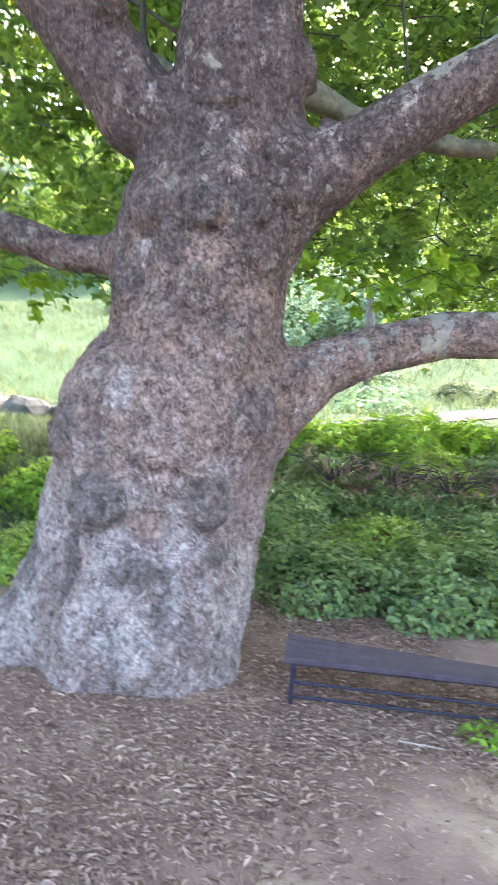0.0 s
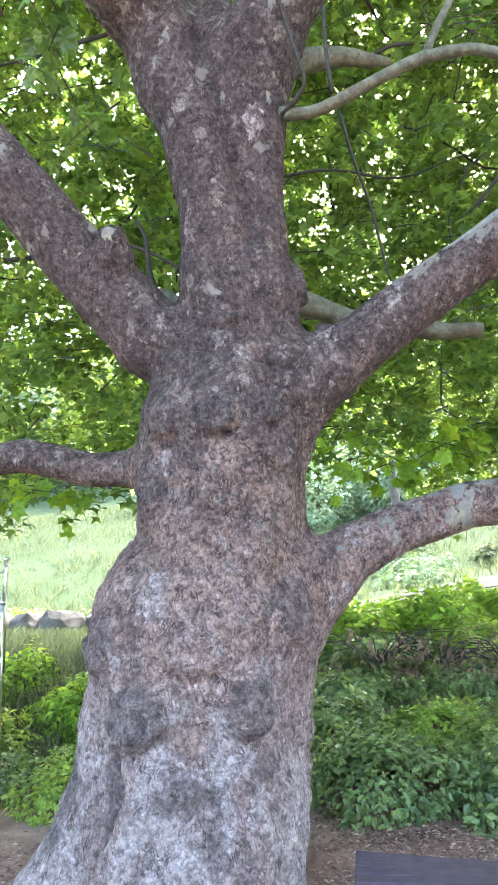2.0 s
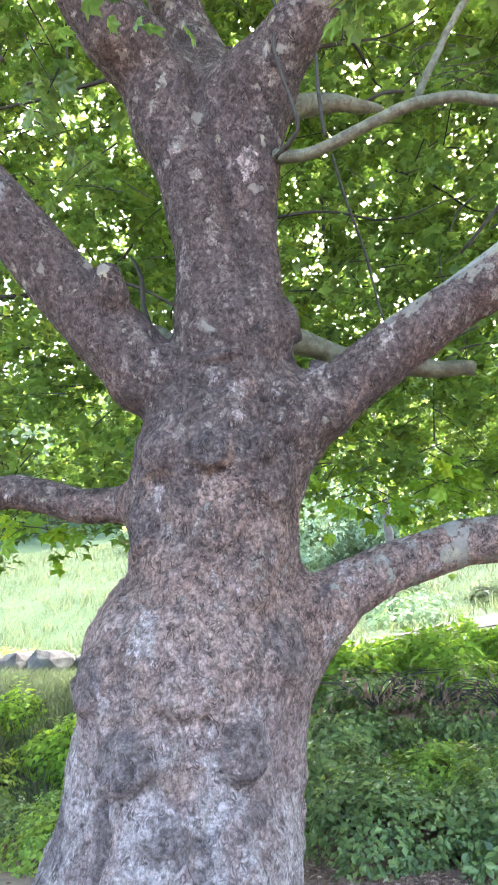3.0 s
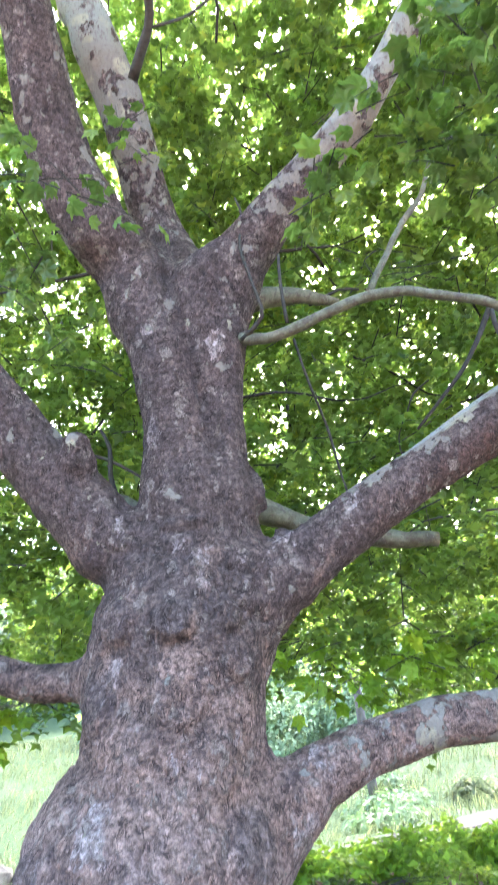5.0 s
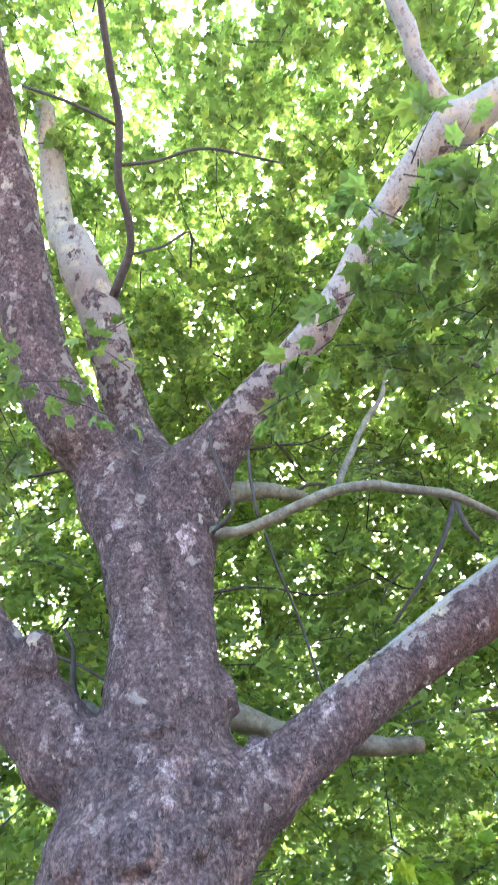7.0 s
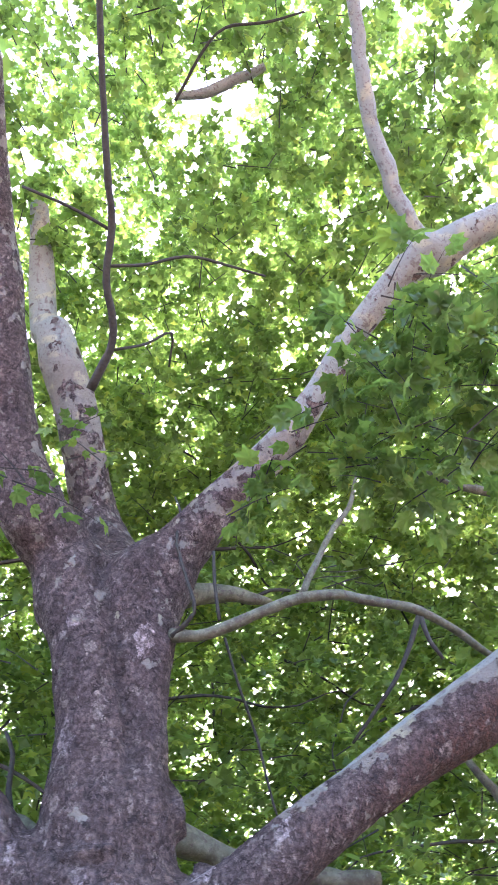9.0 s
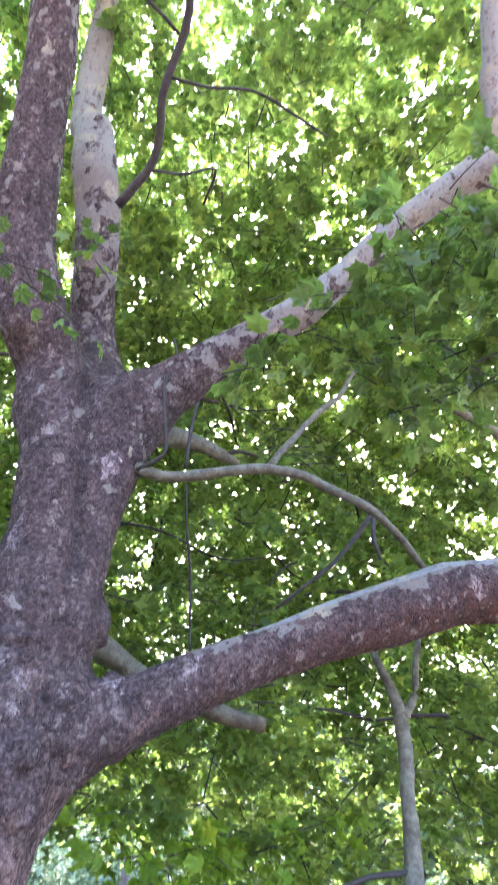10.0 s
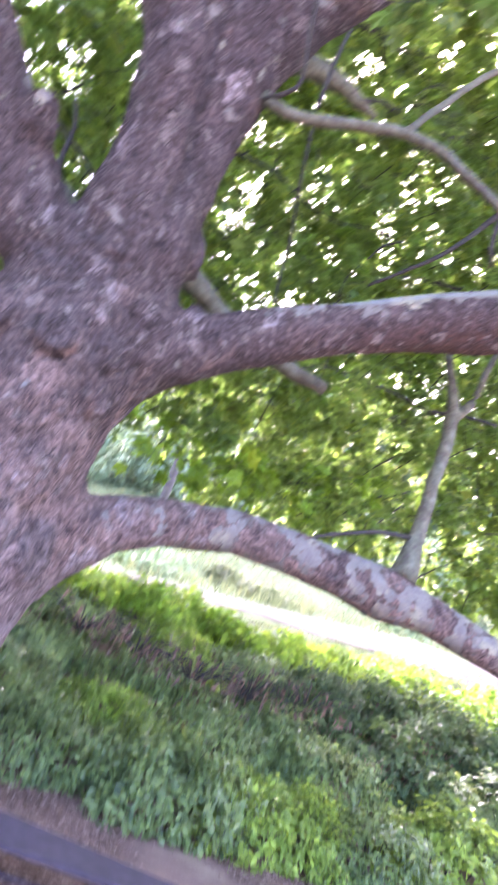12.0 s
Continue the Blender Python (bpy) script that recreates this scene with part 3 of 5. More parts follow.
THIN = [
    ("branch_up", [(2.08, 2.03, 7.01, 0.107), (1.99, 1.89, 7.14, 0.084), (1.80, 1.59, 7.46, 0.080), (1.63, 1.24, 7.80, 0.076), (1.54, 0.87, 8.09, 0.071), (1.47, 0.53, 8.35, 0.067), (1.34, -0.11, 8.80, 0.047)]),
    ("branch_side", [(0.10, 4.10, 4.68, 0.062), (0.30, 4.00, 4.62, 0.048), (0.58, 3.95, 4.68, 0.044), (0.83, 3.90, 4.78, 0.044), (1.04, 3.88, 4.86, 0.047), (1.32, 3.85, 4.87, 0.042), (1.63, 3.83, 4.79, 0.040), (1.88, 3.80, 4.68, 0.037), (2.13, 3.92, 4.64, 0.035), (2.44, 4.12, 4.57, 0.031), (2.95, 4.36, 4.42, 0.023)]),
    ("branch_fork", [(1.05, 3.88, 4.86, 0.032), (1.20, 3.85, 5.18, 0.029), (1.39, 3.80, 5.52, 0.026), (1.54, 3.75, 5.70, 0.024), (1.69, 3.70, 6.08, 0.020), (1.96, 3.65, 6.27, 0.013)]),
    ("branch_stub_mid", [(0.21, 4.50, 5.35, 0.117), (0.46, 4.60, 5.52, 0.101), (0.81, 4.70, 5.56, 0.064), (1.02, 4.80, 5.60, 0.035)]),
    ("branch_behind", [(0.12, 4.60, 3.57, 0.121), (0.45, 4.80, 3.53, 0.091), (0.83, 4.90, 3.46, 0.084), (1.23, 5.00, 3.44, 0.077), (1.55, 5.00, 3.41, 0.064)]),
    ("branch_upright", [(2.43, 4.46, 2.25, 0.114), (2.47, 4.50, 2.53, 0.075), (2.46, 4.50, 2.86, 0.057), (2.44, 4.52, 3.24, 0.057), (2.44, 4.55, 3.56, 0.059), (2.36, 4.60, 3.81, 0.038), (2.26, 4.60, 3.98, 0.032), (2.20, 4.70, 4.43, 0.019)]),
    ("branch_upright_fork", [(2.44, 4.55, 3.54, 0.052), (2.58, 4.60, 3.74, 0.036), (2.65, 4.65, 4.12, 0.031), (2.75, 4.70, 4.65, 0.020)]),
    ("twig_cross", [(2.45, 4.50, 2.56, 0.031), (2.16, 4.50, 2.48, 0.027), (1.89, 4.55, 2.35, 0.024), (1.71, 4.60, 2.24, 0.019)]),
    ("twig_stub_low", [(2.26, 4.46, 2.03, 0.110), (2.24, 4.44, 1.91, 0.040)]),
    ("twig_front", [(0.13, 4.05, 4.64, 0.033), (0.28, 3.90, 4.73, 0.020), (0.25, 3.85, 4.90, 0.018), (0.15, 3.80, 5.29, 0.017), (0.18, 3.78, 5.59, 0.017), (0.13, 3.75, 5.77, 0.011)]),
    ("twig_front2", [(0.46, 3.95, 4.71, 0.020), (0.43, 3.90, 5.04, 0.019), (0.43, 3.85, 5.27, 0.017)]),
    ("twig_hang", [(0.57, 4.60, 5.06, 0.018), (0.67, 4.70, 4.68, 0.016), (0.79, 4.80, 4.31, 0.016), (0.84, 4.80, 3.96, 0.013), (0.88, 4.80, 3.76, 0.011)]),
    ("twig_right", [(2.18, 4.40, 5.23, 0.037), (2.06, 4.50, 4.97, 0.032), (1.90, 4.60, 4.71, 0.027), (1.69, 4.70, 4.47, 0.022), (1.50, 4.80, 4.27, 0.016)]),
    ("twig_right2", [(1.86, 3.80, 4.62, 0.027), (1.87, 3.80, 4.42, 0.024), (1.92, 3.80, 4.29, 0.016)]),
    ("branch_hang", [(-0.56, 3.05, 6.20, 0.044), (-0.42, 2.79, 6.37, 0.037), (-0.41, 2.56, 6.49, 0.035), (-0.46, 2.33, 6.60, 0.034), (-0.44, 1.97, 6.81, 0.032), (-0.48, 1.60, 6.97, 0.031), (-0.52, 1.18, 7.18, 0.029), (-0.55, 0.77, 7.35, 0.028), (-0.58, 0.26, 7.59, 0.024), (-0.64, -0.50, 7.87, 0.022)]),
    ("twig_up_a", [(-0.44, 2.22, 6.65, 0.021), (-0.17, 2.24, 6.77, 0.020), (0.14, 2.20, 6.89, 0.018), (0.46, 2.27, 6.95, 0.018), (0.80, 2.36, 6.99, 0.014)]),
    ("twig_up_b", [(-0.46, 1.99, 6.80, 0.021), (-0.72, 1.88, 6.86, 0.019), (-1.10, 1.77, 6.94, 0.017)]),
    ("twig_up_c", [(-0.40, 2.79, 6.37, 0.018), (-0.15, 2.84, 6.59, 0.018), (0.05, 2.80, 6.73, 0.016), (0.04, 3.09, 6.67, 0.014)]),
    ("branch_far_right", [(2.54, 4.20, 6.92, 0.027), (2.87, 4.20, 6.59, 0.049), (3.24, 4.20, 6.49, 0.052), (3.65, 4.20, 6.27, 0.055), (3.98, 4.10, 6.01, 0.054), (4.80, 4.00, 5.69, 0.048)]),
    ("branch_sky", [(-0.01, 1.70, 10.36, 0.045), (0.37, 1.64, 10.37, 0.071), (0.68, 1.47, 10.38, 0.071), (0.99, 1.32, 10.37, 0.051)]),
    ("twig_sky", [(-0.00, 1.66, 9.86, 0.024), (0.27, 1.16, 9.94, 0.024), (0.49, 0.93, 9.96, 0.024), (0.89, 0.84, 9.93, 0.023), (1.28, 0.70, 9.90, 0.017)]),
    ("stub_left", [(-0.42, 4.45, 3.50, 0.10), (-0.62, 4.65, 3.60, 0.085), (-0.86, 4.85, 3.78, 0.07), (-1.10, 5.00, 4.02, 0.05)]),
    ("twig_stub_left", [(-0.86, 4.85, 3.78, 0.04), (-0.92, 4.85, 4.02, 0.032), (-0.94, 4.85, 4.25, 0.026), (-1.02, 4.85, 4.42, 0.018)]),
]
# swellings on the trunk: centre and half sizes
BUMPS = [
    ((-0.80, 3.72, 0.97), (0.19, 0.085, 0.16)), ((-0.19, 3.79, 1.01), (0.14, 0.080, 0.18)), ((-0.33, 3.82, 2.57), (0.11, 0.050, 0.11)),
    ((-0.05, 3.90, 2.63), (0.09, 0.045, 0.11)), ((-0.01, 3.94, 2.37), (0.09, 0.045, 0.11)), ((-0.99, 3.95, 1.34), (0.18, 0.06, 0.18)),
    ((0.05, 4.01, 1.48), (0.15, 0.05, 0.20)), ((-0.62, 3.84, 1.92), (0.20, 0.045, 0.17)), ((-0.30, 3.90, 3.20), (0.16, 0.05, 0.04)),
    ((-0.84, 3.63, 0.40), (0.13, 0.05, 0.26)), ((-0.17, 3.67, 0.38), (0.11, 0.05, 0.25)), ((-0.50, 3.58, 0.22), (0.13, 0.05, 0.20)),
    ((0.16, 4.18, 3.52), (0.10, 0.06, 0.17)), ((-0.48, 3.73, 1.28), (0.17, 0.04, 0.13)), ((-0.12, 3.86, 1.86), (0.15, 0.04, 0.17)), ((-0.64, 3.92, 2.60), (0.13, 0.05, 0.14)),
    ((-0.78, 4.0, 2.2), (0.12, 0.05, 0.2)), ((-0.30, 3.80, 2.15), (0.16, 0.03, 0.14)), ((-0.22, 3.72, 0.68), (0.12, 0.035, 0.10)), ((-0.58, 3.70, 0.66), (0.12, 0.04, 0.12)),
]
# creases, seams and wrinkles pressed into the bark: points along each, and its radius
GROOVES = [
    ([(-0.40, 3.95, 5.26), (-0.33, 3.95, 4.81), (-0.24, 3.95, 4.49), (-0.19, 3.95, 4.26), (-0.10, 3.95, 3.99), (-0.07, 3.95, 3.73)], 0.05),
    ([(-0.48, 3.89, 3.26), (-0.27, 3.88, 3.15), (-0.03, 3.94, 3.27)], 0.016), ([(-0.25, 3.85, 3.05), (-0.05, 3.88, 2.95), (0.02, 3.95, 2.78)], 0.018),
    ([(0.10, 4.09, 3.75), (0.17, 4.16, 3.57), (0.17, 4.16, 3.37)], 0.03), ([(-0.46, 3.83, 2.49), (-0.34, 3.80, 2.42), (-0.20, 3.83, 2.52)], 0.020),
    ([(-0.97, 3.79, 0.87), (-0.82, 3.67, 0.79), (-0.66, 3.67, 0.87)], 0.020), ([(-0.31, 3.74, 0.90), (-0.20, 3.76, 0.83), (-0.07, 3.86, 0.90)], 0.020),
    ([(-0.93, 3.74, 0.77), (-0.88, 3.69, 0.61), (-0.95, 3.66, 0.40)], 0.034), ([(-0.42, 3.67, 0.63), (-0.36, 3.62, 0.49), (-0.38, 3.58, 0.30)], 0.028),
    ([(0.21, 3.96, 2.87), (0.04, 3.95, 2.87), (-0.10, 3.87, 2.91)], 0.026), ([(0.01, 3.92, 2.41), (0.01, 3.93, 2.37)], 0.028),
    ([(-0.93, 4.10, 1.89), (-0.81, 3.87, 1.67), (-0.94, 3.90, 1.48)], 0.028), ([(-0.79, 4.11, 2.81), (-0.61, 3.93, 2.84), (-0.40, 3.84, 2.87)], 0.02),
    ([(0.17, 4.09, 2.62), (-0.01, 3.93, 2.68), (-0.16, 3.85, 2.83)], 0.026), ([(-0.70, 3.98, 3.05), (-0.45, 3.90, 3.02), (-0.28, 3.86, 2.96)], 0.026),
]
# pinkish scars on the bark: centre, half width and half height
SCARS = [
    ((-0.29, 3.86, 2.38), (0.11, 0.08)), ((-0.23, 3.86, 2.51), (0.03, 0.11)), ((-0.73, 3.86, 2.37), (0.03, 0.11)), ((-0.61, 3.86, 2.04), (0.03, 0.09)), ((-0.53, 3.86, 2.20), (0.09, 0.03)),
    ((-0.14, 3.86, 1.68), (0.11, 0.04)), ((-0.53, 3.86, 1.61), (0.09, 0.11)), ((-0.31, 3.86, 1.47), (0.04, 0.14)), ((0.00, 3.86, 1.78), (0.03, 0.19)), ((-0.70, 3.86, 1.35), (0.04, 0.13)),
    ((0.04, 3.86, 2.12), (0.05, 0.09)), ((-0.20, 3.86, 1.32), (0.13, 0.06)), ((-0.49, 3.86, 0.88), (0.11, 0.08)), ((-0.84, 3.86, 1.15), (0.11, 0.04)),
]
# dark weather stains on the foot, in the same way
STAINS = [((-1.22, 3.75, 0.60), (0.10, 0.18)), ((-0.92, 3.75, 0.62), (0.03, 0.21)), ((-0.41, 3.75, 0.43), (0.04, 0.15)), ((-0.51, 3.75, 0.60), (0.14, 0.08)), ((-0.13, 3.75, 0.70), (0.06, 0.06)), ((-1.29, 3.75, 0.40), (0.08, 0.12))]
VOX = 0.022


def cone_distance(p, a, b, ra, rb):
    """The distance to a segment with a radius at each end."""
    ab = b - a
    t = np.clip(((p - a) @ ab) / (ab @ ab + 1e-12), 0, 1)
    return np.linalg.norm(p - a - t[..., None] * ab, axis=-1) - (ra + (rb - ra) * t), t


def melt(a, b, k):
    h = np.clip(k - np.abs(a - b), 0, None) / k
    return np.minimum(a, b) - h * h * k * 0.25


def tree_field():
    lo, hi = np.array([-3.7, 0.8, -0.4]), np.array([5.9, 5.6, 10.3])
    n = np.ceil((hi - lo) / VOX).astype(int) + 1
    field = np.full(n, 1.0, np.float32)
    axes = [lo[k] + VOX * np.arange(n[k]) for k in range(3)]

    def stamp(distance, a, b, k):
        s = [slice(max(0, int((a[d] - lo[d]) / VOX)), min(n[d], int((b[d] - lo[d]) / VOX) + 2)) for d in range(3)]
        if any(t.stop <= t.start for t in s):
            return
        g = np.stack(np.meshgrid(*[axes[d][s[d]] for d in range(3)], indexing="ij"), -1).astype(np.float32)
        field[tuple(s)] = melt(field[tuple(s)], distance(g).astype(np.float32), k)

    for name, rows in TRUNK:
        rows = smooth_chain(rows, 0.3)
        k = {"root": 0.2, "limb_low_right": 0.16, "limb_right": 0.14, "leader_right": 0.14, "knob": 0.05, "stem_left": 0.05, "stem_right": 0.05}.get(name, 0.11)
        # one distance for the whole chain, so that its links do not swell where they meet
        lo_c, hi_c = (rows[:, :3] - rows[:, 3:]).min(0) - 0.3, (rows[:, :3] + rows[:, 3:]).max(0) + 0.3

        def whole(g, rows=rows):
            best = None
            for u, w in zip(rows[:-1], rows[1:]):
                d = cone_distance(g, u[:3].astype(np.float32), w[:3].astype(np.float32), u[3], w[3])[0]
                best = d if best is None else np.minimum(best, d)
            return best

        stamp(whole, lo_c, hi_c, k)
    return field, lo


def surface(field, lo):
    """Surface nets: one vertex in each cell that the surface crosses, one quad on each grid edge that it crosses."""
    inside = field < 0
    core = [slice(0, -1), slice(1, None)]
    count = sum(inside[core[a], core[b], core[c]].astype(np.int8) for a in (0, 1) for b in (0, 1) for c in (0, 1))
    cells = np.argwhere((count > 0) & (count < 8))
    del count
    index = np.full(np.array(field.shape) - 1, -1, np.int32)
    index[tuple(cells.T)] = np.arange(len(cells))
    corner = np.array([(a, b, c) for a in (0, 1) for b in (0, 1) for c in (0, 1)])
    val = np.stack([field[tuple((cells + k).T)] for k in corner], 1)
    total, times = np.zeros((len(cells), 3)), np.zeros(len(cells))
    for a in range(8):
        for b in range(a + 1, 8):
            if np.abs(corner[a] - corner[b]).sum() != 1:
                continue
            cross = (val[:, a] < 0) != (val[:, b] < 0)
            t = val[:, a] / np.where(cross, val[:, a] - val[:, b], 1)
            total += np.where(cross[:, None], corner[a] + t[:, None] * (corner[b] - corner[a]), 0)
            times += cross
    verts = lo + VOX * (cells + total / times[:, None])
    quads = []
    for d in range(3):
        e, f = [k for k in range(3) if k != d]
        first, second = [slice(None)] * 3, [slice(None)] * 3
        first[d], second[d] = slice(0, -1), slice(1, None)
        a, b = inside[tuple(first)], inside[tuple(second)]
        where = np.argwhere(a != b)
        where = where[(where[:, e] > 0) & (where[:, f] > 0) & (where[:, e] < field.shape[e] - 1) & (where[:, f] < field.shape[f] - 1)]
        out = a[tuple(where.T)]
        ids = []
        for de, df in ((0, 0), (-1, 0), (-1, -1), (0, -1)):
            w = where.copy()
            w[:, e] += de
            w[:, f] += df
            ids.append(index[tuple(w.T)])
        q = np.stack(ids, 1)
        q, out = q[(q >= 0).all(1)], out[(q >= 0).all(1)]
        n = np.cross(verts[q[:, 2]] - verts[q[:, 0]], verts[q[:, 3]] - verts[q[:, 1]])[:, d]
        flip = (n > 0) != out
        q[flip] = q[flip][:, ::-1]
        quads.append(q)
    quads = np.vstack(quads)
    return verts, quads[(quads >= 0).all(1)]


def vertex_normals(v, q):
    n = np.cross(v[q[:, 2]] - v[q[:, 0]], v[q[:, 3]] - v[q[:, 1]])
    out = np.zeros_like(v)
    for k in range(4):
        np.add.at(out, q[:, k], n)
    return out / (np.linalg.norm(out, axis=1, keepdims=True) + 1e-12)


def build_trunk(tree):
    v, q = surface(*tree_field())
    # which limb each vertex belongs to, and how young its bark is
    best, owner, young = np.full(len(v), 9.0), np.zeros(len(v), int), np.zeros(len(v))
    weight, girth = np.full(len(v), 1e-9), np.zeros(len(v))
    for k, (name, rows) in enumerate(TRUNK):
        rows = smooth_chain(rows, 0.3)
        length = len(rows) - 1
        bare = np.array(YOUNG.get(name, [(0, 0.0), (1, 0.0)]))
        for s, (u, w) in enumerate(zip(rows[:-1], rows[1:])):
            near = np.flatnonzero((np.abs(v - (u[:3] + w[:3]) / 2) < np.abs(u[:3] - w[:3]) / 2 + max(u[3], w[3]) + 0.35).all(1))
            if not len(near):
                continue
            d, t = cone_distance(v[near], u[:3], w[:3], u[3], w[3])
            gain = np.exp(-np.clip(d, 0, None) / 0.06)
            girth[near] += gain * (u[3] + (w[3] - u[3]) * t)
            young[near] += gain * np.interp((s + t) / length, bare[:, 0], bare[:, 1])
            weight[near] += gain
            closer = d < best[near]
            best[near[closer]], owner[near[closer]] = d[closer], k
    young /= weight
    nrm = vertex_normals(v, q)
    # four limbs show more young bark where they face up; two are ruddy where they face down
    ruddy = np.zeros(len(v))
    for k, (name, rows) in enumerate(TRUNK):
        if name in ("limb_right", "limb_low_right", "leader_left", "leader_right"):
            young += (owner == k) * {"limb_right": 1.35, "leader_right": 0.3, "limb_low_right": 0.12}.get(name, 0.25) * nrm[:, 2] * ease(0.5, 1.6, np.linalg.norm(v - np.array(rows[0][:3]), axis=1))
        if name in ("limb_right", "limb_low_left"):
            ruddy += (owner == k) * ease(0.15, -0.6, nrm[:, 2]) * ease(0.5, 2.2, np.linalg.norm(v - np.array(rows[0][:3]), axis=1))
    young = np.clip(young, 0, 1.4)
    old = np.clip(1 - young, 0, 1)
    stretch = np.array([1, 1, 0.8])
    relief = 0.018 * value_noise(v * 2.6, 21) + 0.017 * old * value_noise(v * 5.5 * stretch, 22) + 0.014 * old * value_noise(v * 13 * stretch, 23)
    relief += 0.010 * old * value_noise(v * 30 * stretch, 24)
    foot = ease(1.0, 0.0, v[:, 2])
    relief += foot * 0.03 * value_noise(v * np.array([5, 5, 1.2]), 25)
    # burrs stand proud, sharpest along their lower rim; seams sink in
    marks, burr_and_shade = np.zeros(len(v)), np.zeros(len(v))
    for c, (sx, deep, sz) in BUMPS:
        near = np.flatnonzero((np.abs(v - c) < 0.4).all(1))
        d = v[near] - c
        d -= nrm[near] * (d * nrm[near]).sum(1, keepdims=True)
        rho = np.sqrt((d[:, 0] ** 2 + d[:, 1] ** 2) / sx ** 2 + d[:, 2] ** 2 / sz ** 2)
        burr_and_shade[near] = np.maximum(burr_and_shade[near], (deep > 0.048 and c[2] > 0.8) * ease(1.05, 0.7, rho + 0.3 * value_noise(v[near] * 12, 29)))
        marks[near] += deep * np.where(d[:, 2] < 0, ease(1.08, 0.78, rho), ease(1.2, 0.35, rho))
    flesh = np.zeros(len(v))
    for c, (sx, sz), into in [(*scar, flesh) for scar in SCARS] + [(*stain, burr_and_shade) for stain in STAINS]:
        near = np.flatnonzero((np.abs(v - c) < 0.35).all(1) & (nrm[:, 1] < 0.2))
        d = v[near] - c
        rho = np.sqrt((d[:, 0] / sx) ** 2 + (d[:, 2] / sz) ** 2)
        into[near] = np.maximum(into[near], ease(1.25, 0.75, rho + 0.45 * value_noise(v[near] * 11, 33) + 0.3 * value_noise(v[near] * 27, 34)))
    for line, radius in GROOVES:
        line = smooth_chain([(*p, radius) for p in line], 0.04)
        near = np.flatnonzero(((v > line[:, :3].min(0) - 0.15) & (v < line[:, :3].max(0) + 0.15)).all(1))
        least = np.full(len(near), 9.0)
        wander = 0.02 * np.stack([value_noise(v[near] * 14, 26), value_noise(v[near] * 14, 27), value_noise(v[near] * 14, 28)], -1)
        for p in line[:, :3]:
            d = v[near] + wander - p
            across = (d * nrm[near]).sum(1)
            d -= nrm[near] * across[:, None]
            least = np.minimum(least, np.where(np.abs(across) < 0.32, np.linalg.norm(d, axis=1), 9.0))
        marks[near] -= 1.25 * radius * np.exp(-(least / (0.9 * radius)) ** 2)
        # crease shade is put into the colour along the line
        burr_and_shade[near] = np.maximum(burr_and_shade[near], 1.2 * np.exp(-(least / (0.55 * radius)) ** 2))
    thin = np.clip(girth / weight / 0.45, 0.15, 1)
    v = v + nrm * (relief * thin + marks)[:, None]
    nrm = vertex_normals(v, q)
    fo = owner[q]
    face_owner = np.where(fo[:, 0] == fo[:, 1], fo[:, 0], fo[:, 2])
    groups = {}
    for k, (name, rows) in enumerate(TRUNK):
        groups.setdefault("trunk" if name in ("trunk", "root", "knob", "stem_left", "stem_right") else name, []).append(k)
    for name, ks in groups.items():
        f = q[np.isin(face_owner, ks)]
        if not len(f):
            continue
        used, inv = np.unique(f, return_inverse=True)
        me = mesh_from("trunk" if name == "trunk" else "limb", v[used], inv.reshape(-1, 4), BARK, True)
        for key, values in (("young", young), ("ruddy", ruddy), ("burr_and_shade", burr_and_shade), ("flesh", flesh)):
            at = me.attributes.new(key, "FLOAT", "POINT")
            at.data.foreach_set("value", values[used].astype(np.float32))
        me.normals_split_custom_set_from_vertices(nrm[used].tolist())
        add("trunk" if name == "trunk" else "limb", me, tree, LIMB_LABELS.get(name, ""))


# how much young bark shows, at shares of each limb's length
YOUNG = {"trunk": [(0, 0.0), (0.8, 0.05), (1, 0.2)], "limb_left": [(0, 0.1), (0.3, 0.25), (1, 0.5)], "limb_right": [(0, 0.1), (0.25, 0.2), (0.6, 0.4), (1, 0.7)],
         "limb_low_right": [(0, 0.1), (0.16, 0.3), (0.26, 0.55), (0.5, 0.66), (1, 0.7)], "limb_low_left": [(0, 0.2), (1, 0.6)], "leader_left": [(0, 0.2), (0.3, 0.45), (1, 0.6)],
         "leader_back": [(0, 0.3), (0.25, 0.68), (0.45, 1.0), (1, 1.3)], "leader_right": [(0, 0.12), (0.12, 0.35), (0.22, 0.85), (0.32, 1.2), (1, 1.5)], "knob": [(0, 0.15), (1, 0.35)],
         "stem_left": [(0, 0.08), (1, 0.25)], "stem_right": [(0, 0.08), (1, 0.3)]}
LIMB_LABELS = {"trunk": "broad flaking grey-brown trunk with knobbly burrs", "limb_left": "thick brown limb with a pale knob",
               "limb_right": "long rising limb, pale above and brown below", "limb_low_right": "low arching mottled limb",
               "leader_back": "pale mottled upper limb", "leader_right": "pale smooth upper limb"}

plane_tree = thing("plane_tree", "huge old plane tree with mottled grey-brown bark and spreading limbs", "tree", at=(0, 0, 0))
build_trunk(plane_tree)


